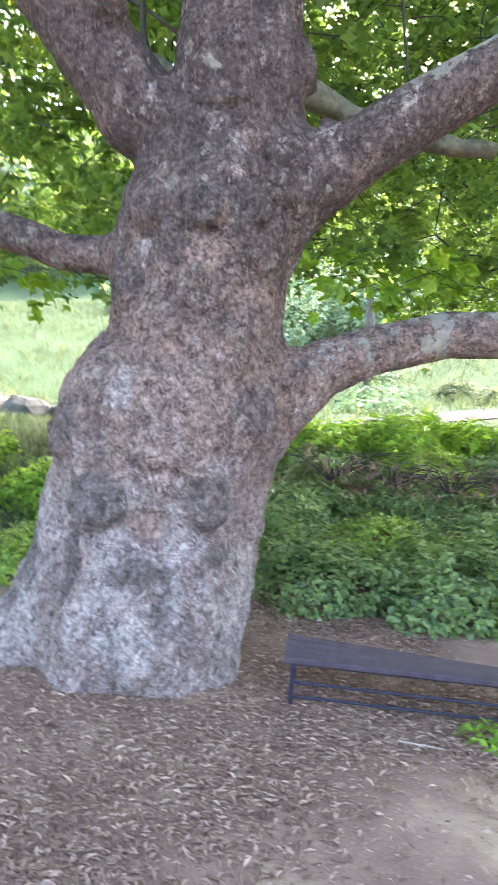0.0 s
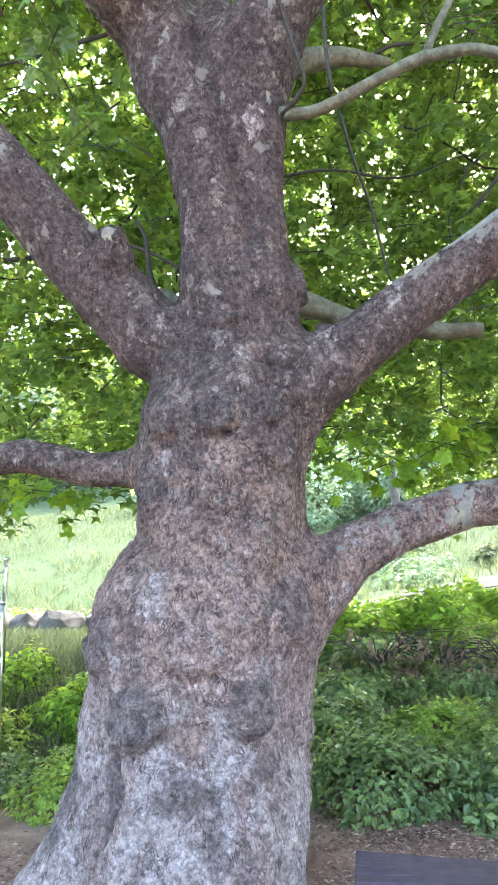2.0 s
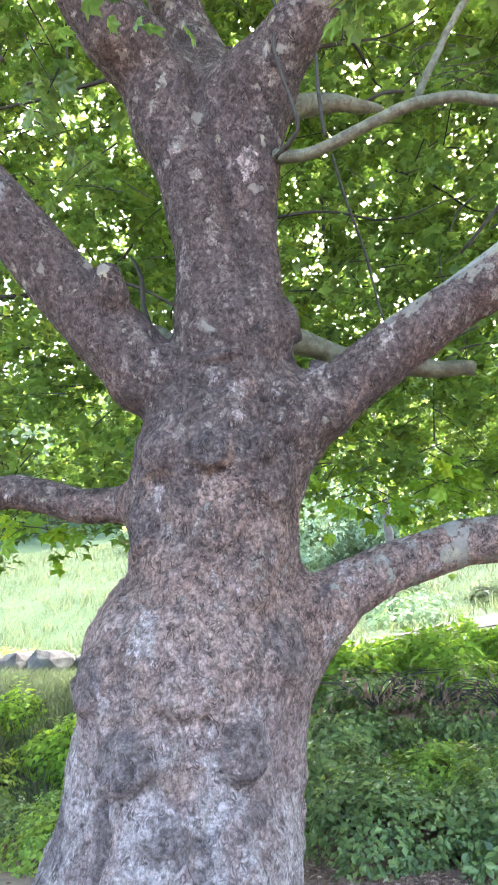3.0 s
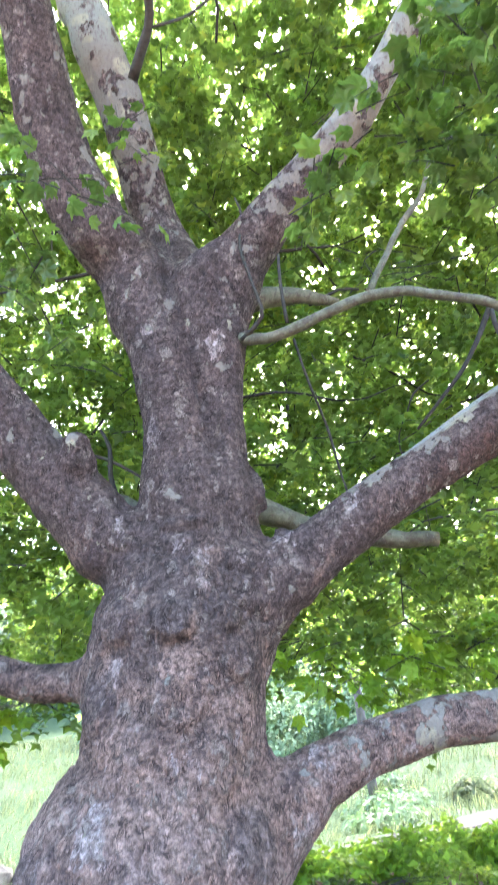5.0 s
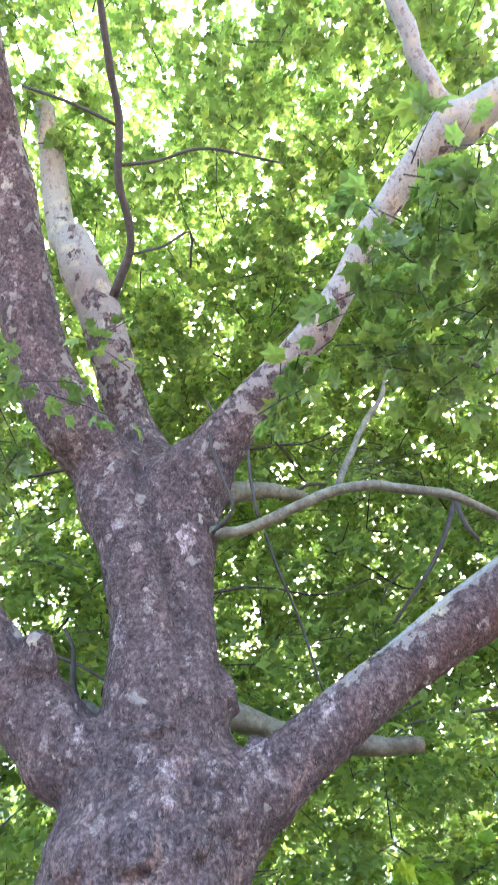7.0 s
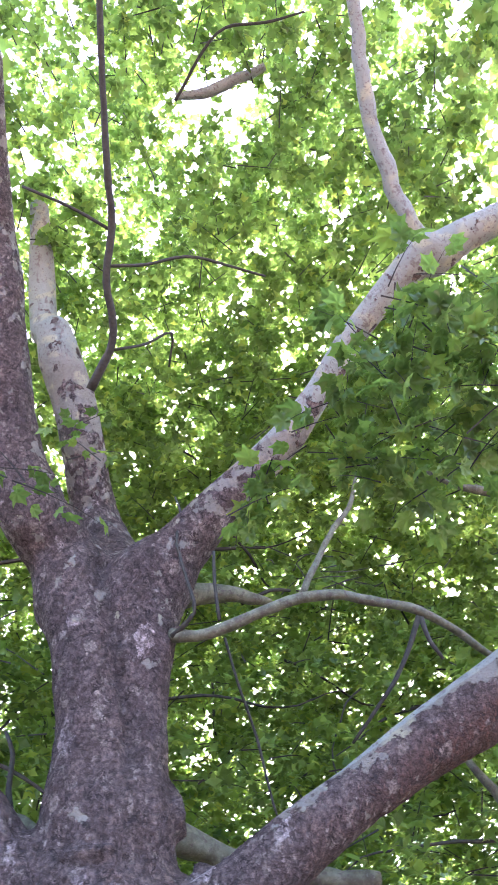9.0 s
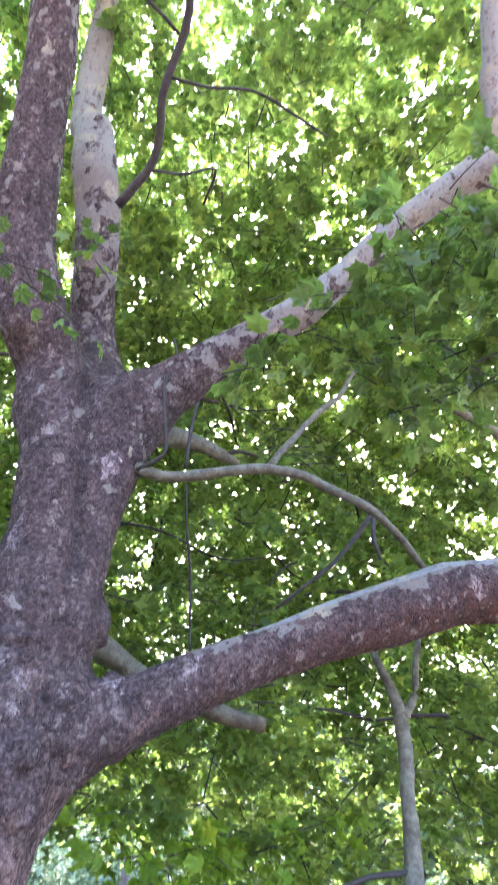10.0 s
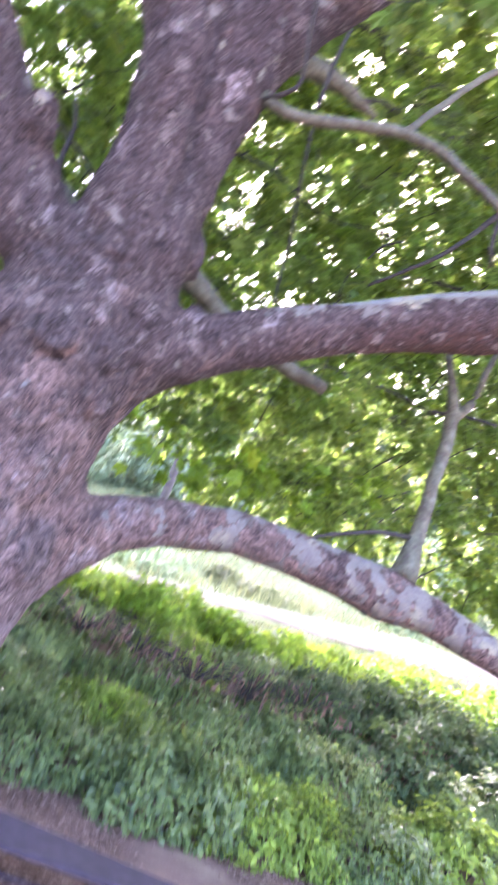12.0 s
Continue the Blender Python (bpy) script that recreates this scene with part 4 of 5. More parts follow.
def build_branches(tree):
    for n, (name, rows) in enumerate(THIN):
        rows = smooth_chain(rows, 0.08)
        rows[:, 3] *= 0.68 if name.startswith("twig") else 0.88
        p = rows[:, :3]
        rows[:, :3] += 0.3 * rows[:, 3:] * np.stack([value_noise(p * 6, 31 + n), value_noise(p * 6, 61 + n), value_noise(p * 6, 91 + n)], -1)
        young = name.startswith(("branch_up", "branch_side", "branch_behind", "branch_stub", "branch_far", "branch_sky", "stub", "branch_fork"))
        v, f = tube(rows, 12 if young else 7, 0.10, n)
        pale = name in ("branch_up", "branch_sky")
        me = mesh_from("branch", v, f, BARK if pale else BRANCH if young else TWIG, True)
        if pale:
            me.attributes.new("young", "FLOAT", "POINT").data.foreach_set("value", np.full(len(v), 1.25, np.float32))
        add("branch" if name.startswith(("branch", "stub")) else "twig", me, tree, "pale mottled branch" if young else "")


build_branches(plane_tree)

# ---------------------------------------------------------------- leaves
# five pointed lobes round the leaf's heart; x across, y along
LOBES = np.array([(0.0, 0.0), (0.42, -0.02), (0.42, 0.24), (0.58, 0.54), (0.34, 0.64), (0.0, 1.0), (-0.34, 0.64), (-0.58, 0.54), (-0.42, 0.24), (-0.42, -0.02)])
LEAF_V = np.vstack([[0, 0.36, 0.02], np.column_stack([LOBES, -0.22 * LOBES[:, 0] ** 2 - 0.16 * (LOBES[:, 1] - 0.3) ** 2])])
LEAF_F = np.array([(0, 1 + k, 1 + (k + 1) % 10) for k in range(10)])
# the same leaf with three lobes, for the depth of the crown
TRI_V = np.array([(0, 0, -0.03), (0.56, 0.34, -0.10), (0.20, 0.52, 0.02), (0.0, 1.0, -0.12), (-0.20, 0.52, 0.02), (-0.56, 0.34, -0.10)])
TRI_F = np.array([(0, 1, 2), (0, 2, 4), (2, 3, 4), (0, 4, 5)])
# a plain pointed blade, folded along its rib
BLADE_V = np.array([(0, 0, 0), (0.26, 0.40, 0.06), (0, 1.0, -0.08), (-0.26, 0.40, 0.06), (0, 0.45, 0.0)])
BLADE_F = np.array([(0, 1, 4), (1, 2, 4), (2, 3, 4), (3, 0, 4)])


# a small oval shrub leaf, folded
OVAL_V = np.array([(0, 0, 0), (0.30, 0.5, 0.07), (0, 1.0, -0.06), (-0.30, 0.5, 0.07)])
OVAL_F = np.array([(0, 1, 2), (0, 2, 3)])


def turns(face, along):
    """Frames (columns x, y, z) with z near the way that each leaf faces and y near the way that it points."""
    z = face / (np.linalg.norm(face, axis=1, keepdims=True) + 1e-9)
    x = np.cross(along, z)
    x /= np.linalg.norm(x, axis=1, keepdims=True) + 1e-9
    return np.stack([x, np.cross(z, x), z], -1)


def scatter(shape, at, frames, size):
    tv, tf = shape
    v = np.einsum("nij,kj->nki", frames, tv) * size[:, None, None] + at[:, None]
    f = tf[None] + (np.arange(len(at)) * len(tv))[:, None, None]
    return v.reshape(-1, 3), f.reshape(-1, 3)


def leafy_twigs(base, way, length, per, size, r, droop=0.25, tilt=0.55):
    """Leaves and a thin stem for each twig."""
    n = len(base)
    t = r.uniform(0.1, 1.0, (n, per))
    at = base[:, None] + way[:, None] * (t * length[:, None])[..., None]
    at[..., 2] -= droop * (t ** 2) * length[:, None]
    at += r.normal(0, 0.10, at.shape) * length[:, None, None]
    at = at.reshape(-1, 3)
    face = np.array([0, 0, 1.0]) + r.normal(0, tilt, (len(at), 3))
    along = np.repeat(way, per, axis=0) + r.normal(0, 0.8, (len(at), 3)) + np.array([0, 0, -0.35])
    return at, turns(face, along), size * r.uniform(0.65, 1.25, len(at))


def stems(base, way, length, r, radius=0.006, droop=0.25):
    pieces = []
    t = np.linspace(-0.25, 1, 4)
    for b, w, l in zip(base, way, length):
        c = b + np.outer(t * l, w)
        c[:, 2] -= droop * t * np.abs(t) * l
        pieces.append(tube(np.column_stack([c, radius * (1.25 - t) * 0.8]), 3))
    return join(pieces)


def build_crown(tree):
    """The leafy shell of the crown: sprays of leaves out beyond the bare inner limbs."""
    r = np.random.default_rng(11)
    base = []
    while len(base) < 10800:
        q = r.uniform((-9, -4.5, 2.2), (10.5, 13, 15.5), (20000, 3))
        c = q - np.array([0.3, 4.5, 4.0])
        e = np.sqrt((c[:, 0] / 9.0) ** 2 + (c[:, 1] / 7.8) ** 2 + (c[:, 2] / 11.0) ** 2)
        eye = q - np.array([0.0, 0.0, 1.5])
        far = np.linalg.norm(eye, axis=1)
        back = q[:, 1] > 5.6 + 0.6 * r.random(len(q))
        ok = (e < 1.0) & (e > np.where(back, 0.24, 0.4)) & (back | (far > 8.6)) & (far > 5.5)
        # hang lower at the rim than near the trunk
        ok &= q[:, 2] > 1.75 + far * np.where(q[:, 0] < 0.3, 0.15, 0.11) + 0.35 * value_noise(q * 0.8, 41)
        ok &= value_noise(q * 0.55, 42) + 0.5 * value_noise(q * 1.6, 43) > -0.62
        ok &= q[:, 1] > -1.5
        ok &= ~((q[:, 1] < 2) & (np.abs(q[:, 0]) > 4.5))
        # thinner towards the top, with a gap of open sky, and a low window past the trunk
        high = np.degrees(np.arcsin(eye[:, 2] / far))
        turn = np.degrees(np.arctan2(eye[:, 0], eye[:, 1]))
        ok &= (turn > -4) | (r.random(len(q)) < 0.8)
        ok &= (high < 58) | (r.random(len(q)) < 0.6)
        ok &= (high > 22) | (r.random(len(q)) < 0.8)
        ok &= ~((turn > 1) & (turn < 11.5) & (high < 12.5 + 2 * value_noise(q * 2, 44)))
        ok &= np.linalg.norm(eye / far[:, None] - np.array([0.05, 0.21, 0.976]), axis=1) > 0.055 + 0.03 * value_noise(q * 1.5, 45)
        base.extend(q[ok])
    base = np.array(base[:10800])
    way = base - np.array([0.3, 4.5, 3.5]) + r.normal(0, 3.0, base.shape)
    way[:, 2] *= 0.45
    way /= np.linalg.norm(way, axis=1, keepdims=True)
    length = r.uniform(0.45, 0.9, len(base))
    turn = np.degrees(np.arctan2(base[:, 0], base[:, 1]))
    inner = ((base[:, 1] > 0.3) & (turn > -40) & (turn < 56)) | ((base[:, 1] > -1.6) & (np.abs(base[:, 0] - 0.6) < 2.8))
    pieces = []
    for some, per, big in ((inner, 35, 0.120), (~inner, 9, 0.20)):
        at, fr, size = leafy_twigs(base[some], way[some], length[some], per, big, r)
        pieces.append(scatter((TRI_V, TRI_F), at, fr, size))
    v, f = join(pieces)
    add("crown", mesh_from("crown", v, f, LEAF, False), tree, "dense crown of lobed green leaves, light shining through", "stuff")
    some = np.flatnonzero(inner)[::2]
    v, f = stems(base[some], way[some], length[some], r, 0.008)
    add("twig_mass", mesh_from("twig_mass", v, f, TWIG, False), tree, "", "stuff")


build_crown(plane_tree)


def build_boughs(tree):
    """Thin dark boughs that carry the crown's sprays."""
    r = np.random.default_rng(19)
    for n in range(46):
        p = np.array([r.uniform(-4.5, 5.5), r.uniform(5.4, 7.5), r.uniform(4.2, 10.0)])
        way = np.array([r.normal(0, 1.0), r.uniform(-0.1, 0.5), r.uniform(-0.5, 0.5)])
        way /= np.linalg.norm(way)
        rad, rows = r.uniform(0.012, 0.028), []
        for k in range(8):
            rows.append((*p, rad * (1 - 0.11 * k)))
            way = way + r.normal(0, 0.22, 3)
            way /= np.linalg.norm(way)
            p = p + way * 0.35
            if p[2] < 2.4 + 0.18 * np.linalg.norm(p[:2]):
                break
        if len(rows) < 4:
            continue
        v, f = tube(smooth_chain(rows, 0.12), 6, 0.1, n)
        add("bough", mesh_from("bough", v, f, TWIG, True), tree)
    # a tangle of dead twigs caught among them
    for n in range(14):
        p = np.array([1.6, 4.9, 6.12]) + r.normal(0, 1, 3) * [0.28, 0.1, 0.07]
        q = p + r.normal(0, 1, 3) * [0.25, 0.1, 0.10]
        v, f = tube(smooth_chain([(*p, 0.007), (*(0.5 * (p + q) + r.normal(0, 0.03, 3)), 0.006), (*q, 0.004)], 0.06), 4)
        add("twig", mesh_from("twig", v, f, TWIG, False), tree)


build_boughs(plane_tree)


def build_sprays(tree):
    """Nearer sprays in front of the limbs: each leaf on its own."""
    r = np.random.default_rng(5)
    # five rounded-off lobes with pointed tips, curling down at the rim
    a = np.linspace(-np.pi, np.pi, 40, endpoint=False)
    reach = sum(h * np.exp(-((a - c) / w) ** 2) for c, h, w in ((0, 0.66, 0.30), (0.95, 0.58, 0.30), (-0.95, 0.58, 0.30), (1.95, 0.40, 0.32), (-1.95, 0.40, 0.32)))
    reach = np.maximum(reach, 0.34 + 0.08 * np.cos(a)) * (1 + 0.05 * np.sin(11 * a))
    rim = np.column_stack([reach * np.sin(a), 0.36 + reach * np.cos(a)])
    ring = np.column_stack([0.5 * (rim - [0, 0.36]) + [0, 0.36], 0.05 * np.cos(5 * a) - 0.05])
    rim = np.column_stack([rim, -0.55 * rim[:, 0] ** 2 - 0.45 * (rim[:, 1] - 0.3) ** 2 + 0.03 * np.sin(7 * a)])
    shape = np.vstack([[0, 0.36, 0.03], ring, rim])
    k = np.arange(40)
    n = (k + 1) % 40
    faces = np.vstack([np.column_stack([0 * k, 1 + k, 1 + n]), np.column_stack([1 + k, 41 + k, 41 + n]), np.column_stack([1 + k, 41 + n, 1 + n])])
    near_leaf, sunlit_leaf = mesh_from("leaf", shape, faces, NEAR_LEAF, True), mesh_from("leaf", shape, faces, SUN_LEAF, True)
    count, rest = 0, {True: [], False: []}
    # centre, spread, twigs, leaves on each, leaf size
    for c, s, n, per, big in SPRAYS:
        base = np.array(c) + r.normal(0, 1, (n, 3)) * np.array(s)
        way = r.normal(0, 1, (n, 3)) * np.array([1, 1, 0.35])
        way /= np.linalg.norm(way, axis=1, keepdims=True)
        length = r.uniform(0.25, 0.5, n)
        at, fr, size = leafy_twigs(base, way, length, per, 1.12 * big, r, tilt=0.6)
        for p, m, k in zip(at, fr, size):
            count += 1
            if count > 300:
                rest[c[1] > 5].append((p + k * shape @ m.T, faces))
                continue
            ob = add("leaf", sunlit_leaf if c[1] > 5 else near_leaf, tree)
            ob.matrix_basis = Matrix.Translation(p) @ Matrix(m.tolist()).to_4x4() @ Matrix.Scale(k, 4)
        for k in range(n):
            v, f = stems(base[k:k + 1], way[k:k + 1], length[k:k + 1], r, 0.005)
            add("twig", mesh_from("twig", v, f, TWIG, False), tree)
    # fresh sprays are those with sunlight in their leaf colour
    for fresh, pieces in rest.items():
        if pieces:
            v, f = join(pieces)
            add("foliage", mesh_from("foliage", v, f, SUN_LEAF if fresh else NEAR_LEAF, True), tree, kind="stuff")


SPRAYS = [
    ((-0.78, 2.80, 4.80), (0.06, 0.06, 0.05), 2, 5, 0.115), ((-1.05, 2.82, 4.85), (0.08, 0.10, 0.08), 3, 5, 0.12), ((-1.03, 3.15, 4.56), (0.10, 0.10, 0.10), 3, 5, 0.12),
    ((-1.22, 3.06, 4.70), (0.10, 0.10, 0.12), 3, 5, 0.12), ((-0.90, 3.48, 4.36), (0.06, 0.08, 0.06), 2, 4, 0.11),
    ((1.20, 2.06, 5.10), (0.10, 0.12, 0.05), 3, 6, 0.14), ((1.53, 1.79, 5.02), (0.14, 0.12, 0.05), 5, 6, 0.15), ((1.42, 2.18, 4.86), (0.14, 0.12, 0.05), 5, 6, 0.14),
    ((1.76, 1.81, 4.78), (0.14, 0.14, 0.05), 5, 6, 0.15), ((1.80, 2.23, 4.62), (0.14, 0.14, 0.06), 5, 6, 0.14), ((1.09, 2.50, 4.98), (0.09, 0.10, 0.03), 2, 6, 0.12),
    ((2.05, 1.94, 4.55), (0.16, 0.16, 0.06), 4, 6, 0.15), ((1.55, 2.54, 4.66), (0.14, 0.12, 0.06), 4, 6, 0.14),
    ((0.75, 5.6, 2.62), (0.12, 0.2, 0.06), 4, 6, 0.15), ((1.15, 5.7, 2.74), (0.2, 0.2, 0.08), 5, 6, 0.16), ((0.85, 6.3, 2.86), (0.16, 0.2, 0.09), 3, 6, 0.15), ((1.25, 6.3, 2.72), (0.2, 0.2, 0.1), 3, 6, 0.15), ((1.74, 6.3, 2.88), (0.22, 0.2, 0.1), 4, 6, 0.15), ((2.2, 6.4, 3.1), (0.2, 0.2, 0.12), 6, 6, 0.15), ((-1.7, 5.2, 2.42), (0.35, 0.2, 0.06), 6, 6, 0.15),
    ((-0.58, 3.38, 5.95), (0.06, 0.06, 0.25), 4, 5, 0.10),
    ((0.46, 2.83, 4.80), (0.05, 0.05, 0.05), 2, 6, 0.135), ((0.65, 2.73, 4.85), (0.06, 0.06, 0.05), 3, 6, 0.135), ((0.87, 2.56, 4.94), (0.07, 0.07, 0.05), 3, 6, 0.135), ((1.06, 2.32, 5.05), (0.07, 0.07, 0.05), 3, 6, 0.135),
    ((1.21, 2.00, 5.20), (0.08, 0.08, 0.05), 3, 6, 0.135), ((1.43, 1.75, 5.25), (0.09, 0.09, 0.05), 4, 6, 0.135), ((1.62, 1.57, 5.25), (0.09, 0.09, 0.05), 4, 6, 0.135), ((1.70, 1.85, 5.09), (0.10, 0.10, 0.05), 4, 6, 0.135),
    ((1.55, 2.12, 5.01), (0.10, 0.10, 0.05), 4, 6, 0.135), ((1.71, 2.43, 4.72), (0.10, 0.10, 0.05), 4, 6, 0.135), ((1.34, 2.48, 4.85), (0.10, 0.10, 0.05), 4, 6, 0.135), ((1.19, 2.66, 4.77), (0.08, 0.08, 0.05), 3, 6, 0.135),
    ((1.56, 2.70, 4.58), (0.10, 0.10, 0.05), 3, 6, 0.135),
]
build_sprays(plane_tree)


# ---------------------------------------------------------------- shrubs, weeds, grass
def build_shrub(name, label, category, group, at, size, leaves, leaf, mat, seed, stalks=6):
    r = np.random.default_rng(seed)
    ob = thing(name, label, category, group, at=at)
    d = r.normal(0, 1, (leaves, 3))
    d /= np.linalg.norm(d, axis=1, keepdims=True)
    d[:, 2] = np.abs(d[:, 2])
    lump = 1 + 0.34 * value_noise(d * 2.2 + seed, seed) + 0.26 * value_noise(d * 5.5 + seed, seed + 1)
    p = d * np.array(size) * (lump * r.uniform(0.5, 1.0, leaves) ** 0.35)[:, None]
    face = d * 0.9 + np.array([0, 0, 0.5]) + r.normal(0, 0.4, (leaves, 3))
    along = d + r.normal(0, 0.7, (leaves, 3)) + np.array([0, 0, -0.2])
    v, f = scatter((OVAL_V, OVAL_F), p, turns(face, along), leaf * r.uniform(0.6, 1.4, leaves))
    add("foliage", mesh_from("foliage", v, f, mat, False), ob, kind="stuff")
    pieces = []
    for k in range(stalks):
        a = r.uniform(0, 2 * np.pi)
        top = np.array([math.cos(a), math.sin(a), 0]) * np.array(size) * r.uniform(0.2, 0.85) + np.array([0, 0, size[2] * r.uniform(0.5, 0.95)])
        rows = np.array([(0.15 * top[0], 0.15 * top[1], -0.1, 0.010), (0.5 * top[0], 0.5 * top[1], 0.5 * top[2], 0.007), (*top, 0.003)])
        v, f = tube(smooth_chain(rows, 0.12), 4)
        add("stem", mesh_from("stem", v, f, TWIG, False), ob)
    return ob


def build_bank():
    r = np.random.default_rng(17)
    n = 0
    for x, y, sx, sz in ((0.75, 5.6, 0.7, 0.62), (1.7, 5.45, 0.75, 0.66), (2.7, 5.5, 0.8, 0.6), (3.7, 5.6, 0.8, 0.6), (0.3, 6.3, 0.6, 0.5), (1.2, 6.4, 0.7, 0.45),
                         (2.3, 6.5, 0.8, 0.5), (3.3, 6.6, 0.8, 0.55), (4.6, 5.9, 0.9, 0.65), (4.5, 7.0, 0.9, 0.6), (5.8, 6.6, 1.0, 0.7), (7.0, 7.0, 1.1, 0.7), (1.9, 7.3, 0.8, 0.35), (0.6, 7.2, 0.6, 0.3), (3.4, 7.5, 0.8, 0.4), (5.4, 7.6, 0.9, 0.5), (6.6, 8.0, 1.0, 0.5), (8.2, 7.6, 1.1, 0.7), (-0.35, 6.4, 0.6, 0.5), (0.9, 7.9, 0.6, 0.34), (2.0, 7.9, 0.65, 0.36), (3.0, 8.1, 0.65, 0.4), (4.0, 8.0, 0.7, 0.42), (5.0, 8.3, 0.7, 0.42), (6.0, 8.7, 0.7, 0.4), (5.2, 6.7, 0.8, 0.5), (6.3, 7.3, 0.8, 0.5), (7.6, 8.4, 0.9, 0.5), (3.0, 7.0, 0.6, 0.45)):
        z = float(ground_height(x, y))
        build_shrub("shrub", "dark green leafy shrub below the weeds on the bank" if y > 6.9 and x > 3.2 else "low bluish-green leafy shrub on the bank behind the bench", "shrub", "shrubs on the bank", (x, y, z - 0.12), (sx, 0.62, sz), 5600 if x < 4.2 else 2600, (0.054, 0.064, 0.058)[n % 3] * (1 if x < 4.2 else 1.5), HEDGE if y > 6.9 and x > 3.2 else (SHRUB, SHRUB, YELLOW_SHRUB)[n % 3], 100 + n)
        n += 1
    for k in range(18):
        x = 0.3 + 0.55 * k + r.uniform(-0.15, 0.15)
        y = 8.7 + r.uniform(-0.5, 0.5) + 0.05 * k
        z = float(ground_height(x, y))
        build_shrub("weed_clump", "bright yellow-green leafy weeds along the top of the bank", "weeds", "weeds along the bank top", (x, y, z - 0.08), (0.55, 0.6, 0.38 + r.uniform(0, 0.14)), 1100, 0.11, WEED, 200 + k, 4)
    for k in range(22):
        x = -0.9 - 0.26 * k + r.uniform(-0.2, 0.2)
        y = 7.2 + r.uniform(-0.5, 1.4)
        z = float(ground_height(x, y))
        build_shrub("weed_clump", "soft grey-green weeds on the grassy bank", "weeds", "weeds on the grassy bank", (x, y, z - 0.08), (0.42, 0.42, 0.30 + 0.1 * (k % 3)), 900, 0.075, (WEED, YELLOW_SHRUB, WEED)[k % 3], 300 + k, 4)
    for k, (x, y) in enumerate(((-5.6, 12.2), (-4.4, 12.0), (-3.5, 12.4), (-2.6, 12.1), (-2.0, 12.5), (-1.3, 12.0), (-6.3, 12.8))):
        z = float(ground_height(x, y))
        build_shrub("weed_clump", "fresh green tuft of weeds above the boulders", "weeds", "weeds above the boulders", (x, y, z - 0.05), (0.5 + 0.1 * (k % 3), 0.4, 0.28 + 0.07 * (k % 2)), 900, 0.09, (GRASS, YELLOW_SHRUB)[k % 2], 360 + k, 3)
    for k, (x, y) in enumerate(((-1.55, 6.1), (-1.95, 6.5), (-2.3, 6.0), (-1.3, 6.6), (-2.75, 6.6), (-1.75, 5.6), (-1.2, 5.9))):
        z = float(ground_height(x, y))
        build_shrub("weed_clump", "dull green weeds at the foot of the grassy bank", "weeds", "weeds at the bank's foot", (x, y, z - 0.06), (0.34, 0.3, 0.26 + 0.06 * (k % 3)), 1500, 0.05, (SHRUB, YELLOW_SHRUB)[k % 2], 340 + k, 4)


build_bank()


def build_meadow_bushes():
    r = np.random.default_rng(77)
    for k in range(11):
        x, y = r.uniform(2.0, 11), r.uniform(15.0, 21)
        z = float(ground_height(x, y))
        s = r.uniform(0.5, 1.0)
        build_shrub("meadow_bush", "soft pale green bush in the sunlit meadow grass", "bush", "bushes in the meadow", (x, y, z - 0.1), (1.1 * s, 0.9 * s, 0.55 * s), 650, 0.15, (PALE_LEAF, GRASS)[k % 2], 700 + k, 3)


build_meadow_bushes()
build_shrub("weed_clump", "small fresh green weed growing on the soil by the bench", "weeds", "", (1.28, 3.30, 0.0), (0.16, 0.13, 0.08), 130, 0.05, WEED, 600, 3)


def build_grass(name, label, area, count, tall, seed, blades=5):
    r = np.random.default_rng(seed)
    x = r.uniform(area[0], area[1], count)
    y = r.uniform(area[2], area[3], count)
    keep = (np.abs(y - 12.5 + 0.02 * x) > 0.8 + 0.16 * np.maximum(x - 4, 0)) 
    x, y = x[keep], y[keep]
    z = ground_height(x, y)
    lush = 0.75 + 0.5 * value_noise(np.stack([x * 0.5, y * 0.5, 0 * x], -1), seed)
    at = np.repeat(np.stack([x, y, z - 0.02], -1), blades, axis=0)
    m = len(at)
    h = np.repeat(lush, blades) * r.uniform(0.5, 1.2, m) * tall
    a = r.uniform(0, 2 * np.pi, m)
    side = np.stack([np.cos(a), np.sin(a), 0 * a], -1)
    lean = r.normal(0, 0.6, (m, 3)) * [1, 1, 0]
    at = at + r.normal(0, 0.06, (m, 3)) * [1, 1, 0]
    w = (0.005 + 0.018 * tall) * r.uniform(0.6, 1.3, m)
    p0, p1 = at - side * w[:, None], at + side * w[:, None]
    half = at + (lean * 0.35 + [0, 0, 0.55]) * h[:, None]
    p2, p3 = half - side * 0.7 * w[:, None], half + side * 0.7 * w[:, None]
    p4 = at + (lean + [0, 0, 1.0]) * h[:, None]
    v = np.stack([p0, p1, p2, p3, p4], 1).reshape(-1, 3)
    f = (np.array([(0, 1, 3), (0, 3, 2), (2, 3, 4)])[None] + 5 * np.arange(m)[:, None, None]).reshape(-1, 3)
    tagged(add(name, mesh_from(name, v, f, GRASS, False)), label, "grass", kind="stuff")


build_grass("meadow_grass", "tall pale green meadow grass on the sunlit slope", (-22, 26, 13.6, 40), 26000, 0.36, 51, 3)
build_grass("bank_grass", "rough green grass on the bank above the soil", (-8, -0.4, 6.2, 13), 9000, 0.26, 52, 4)
build_grass("verge_grass", "green grass along the path's near verge", (0, 18, 8.8, 11.2), 5200, 0.13, 53, 5)


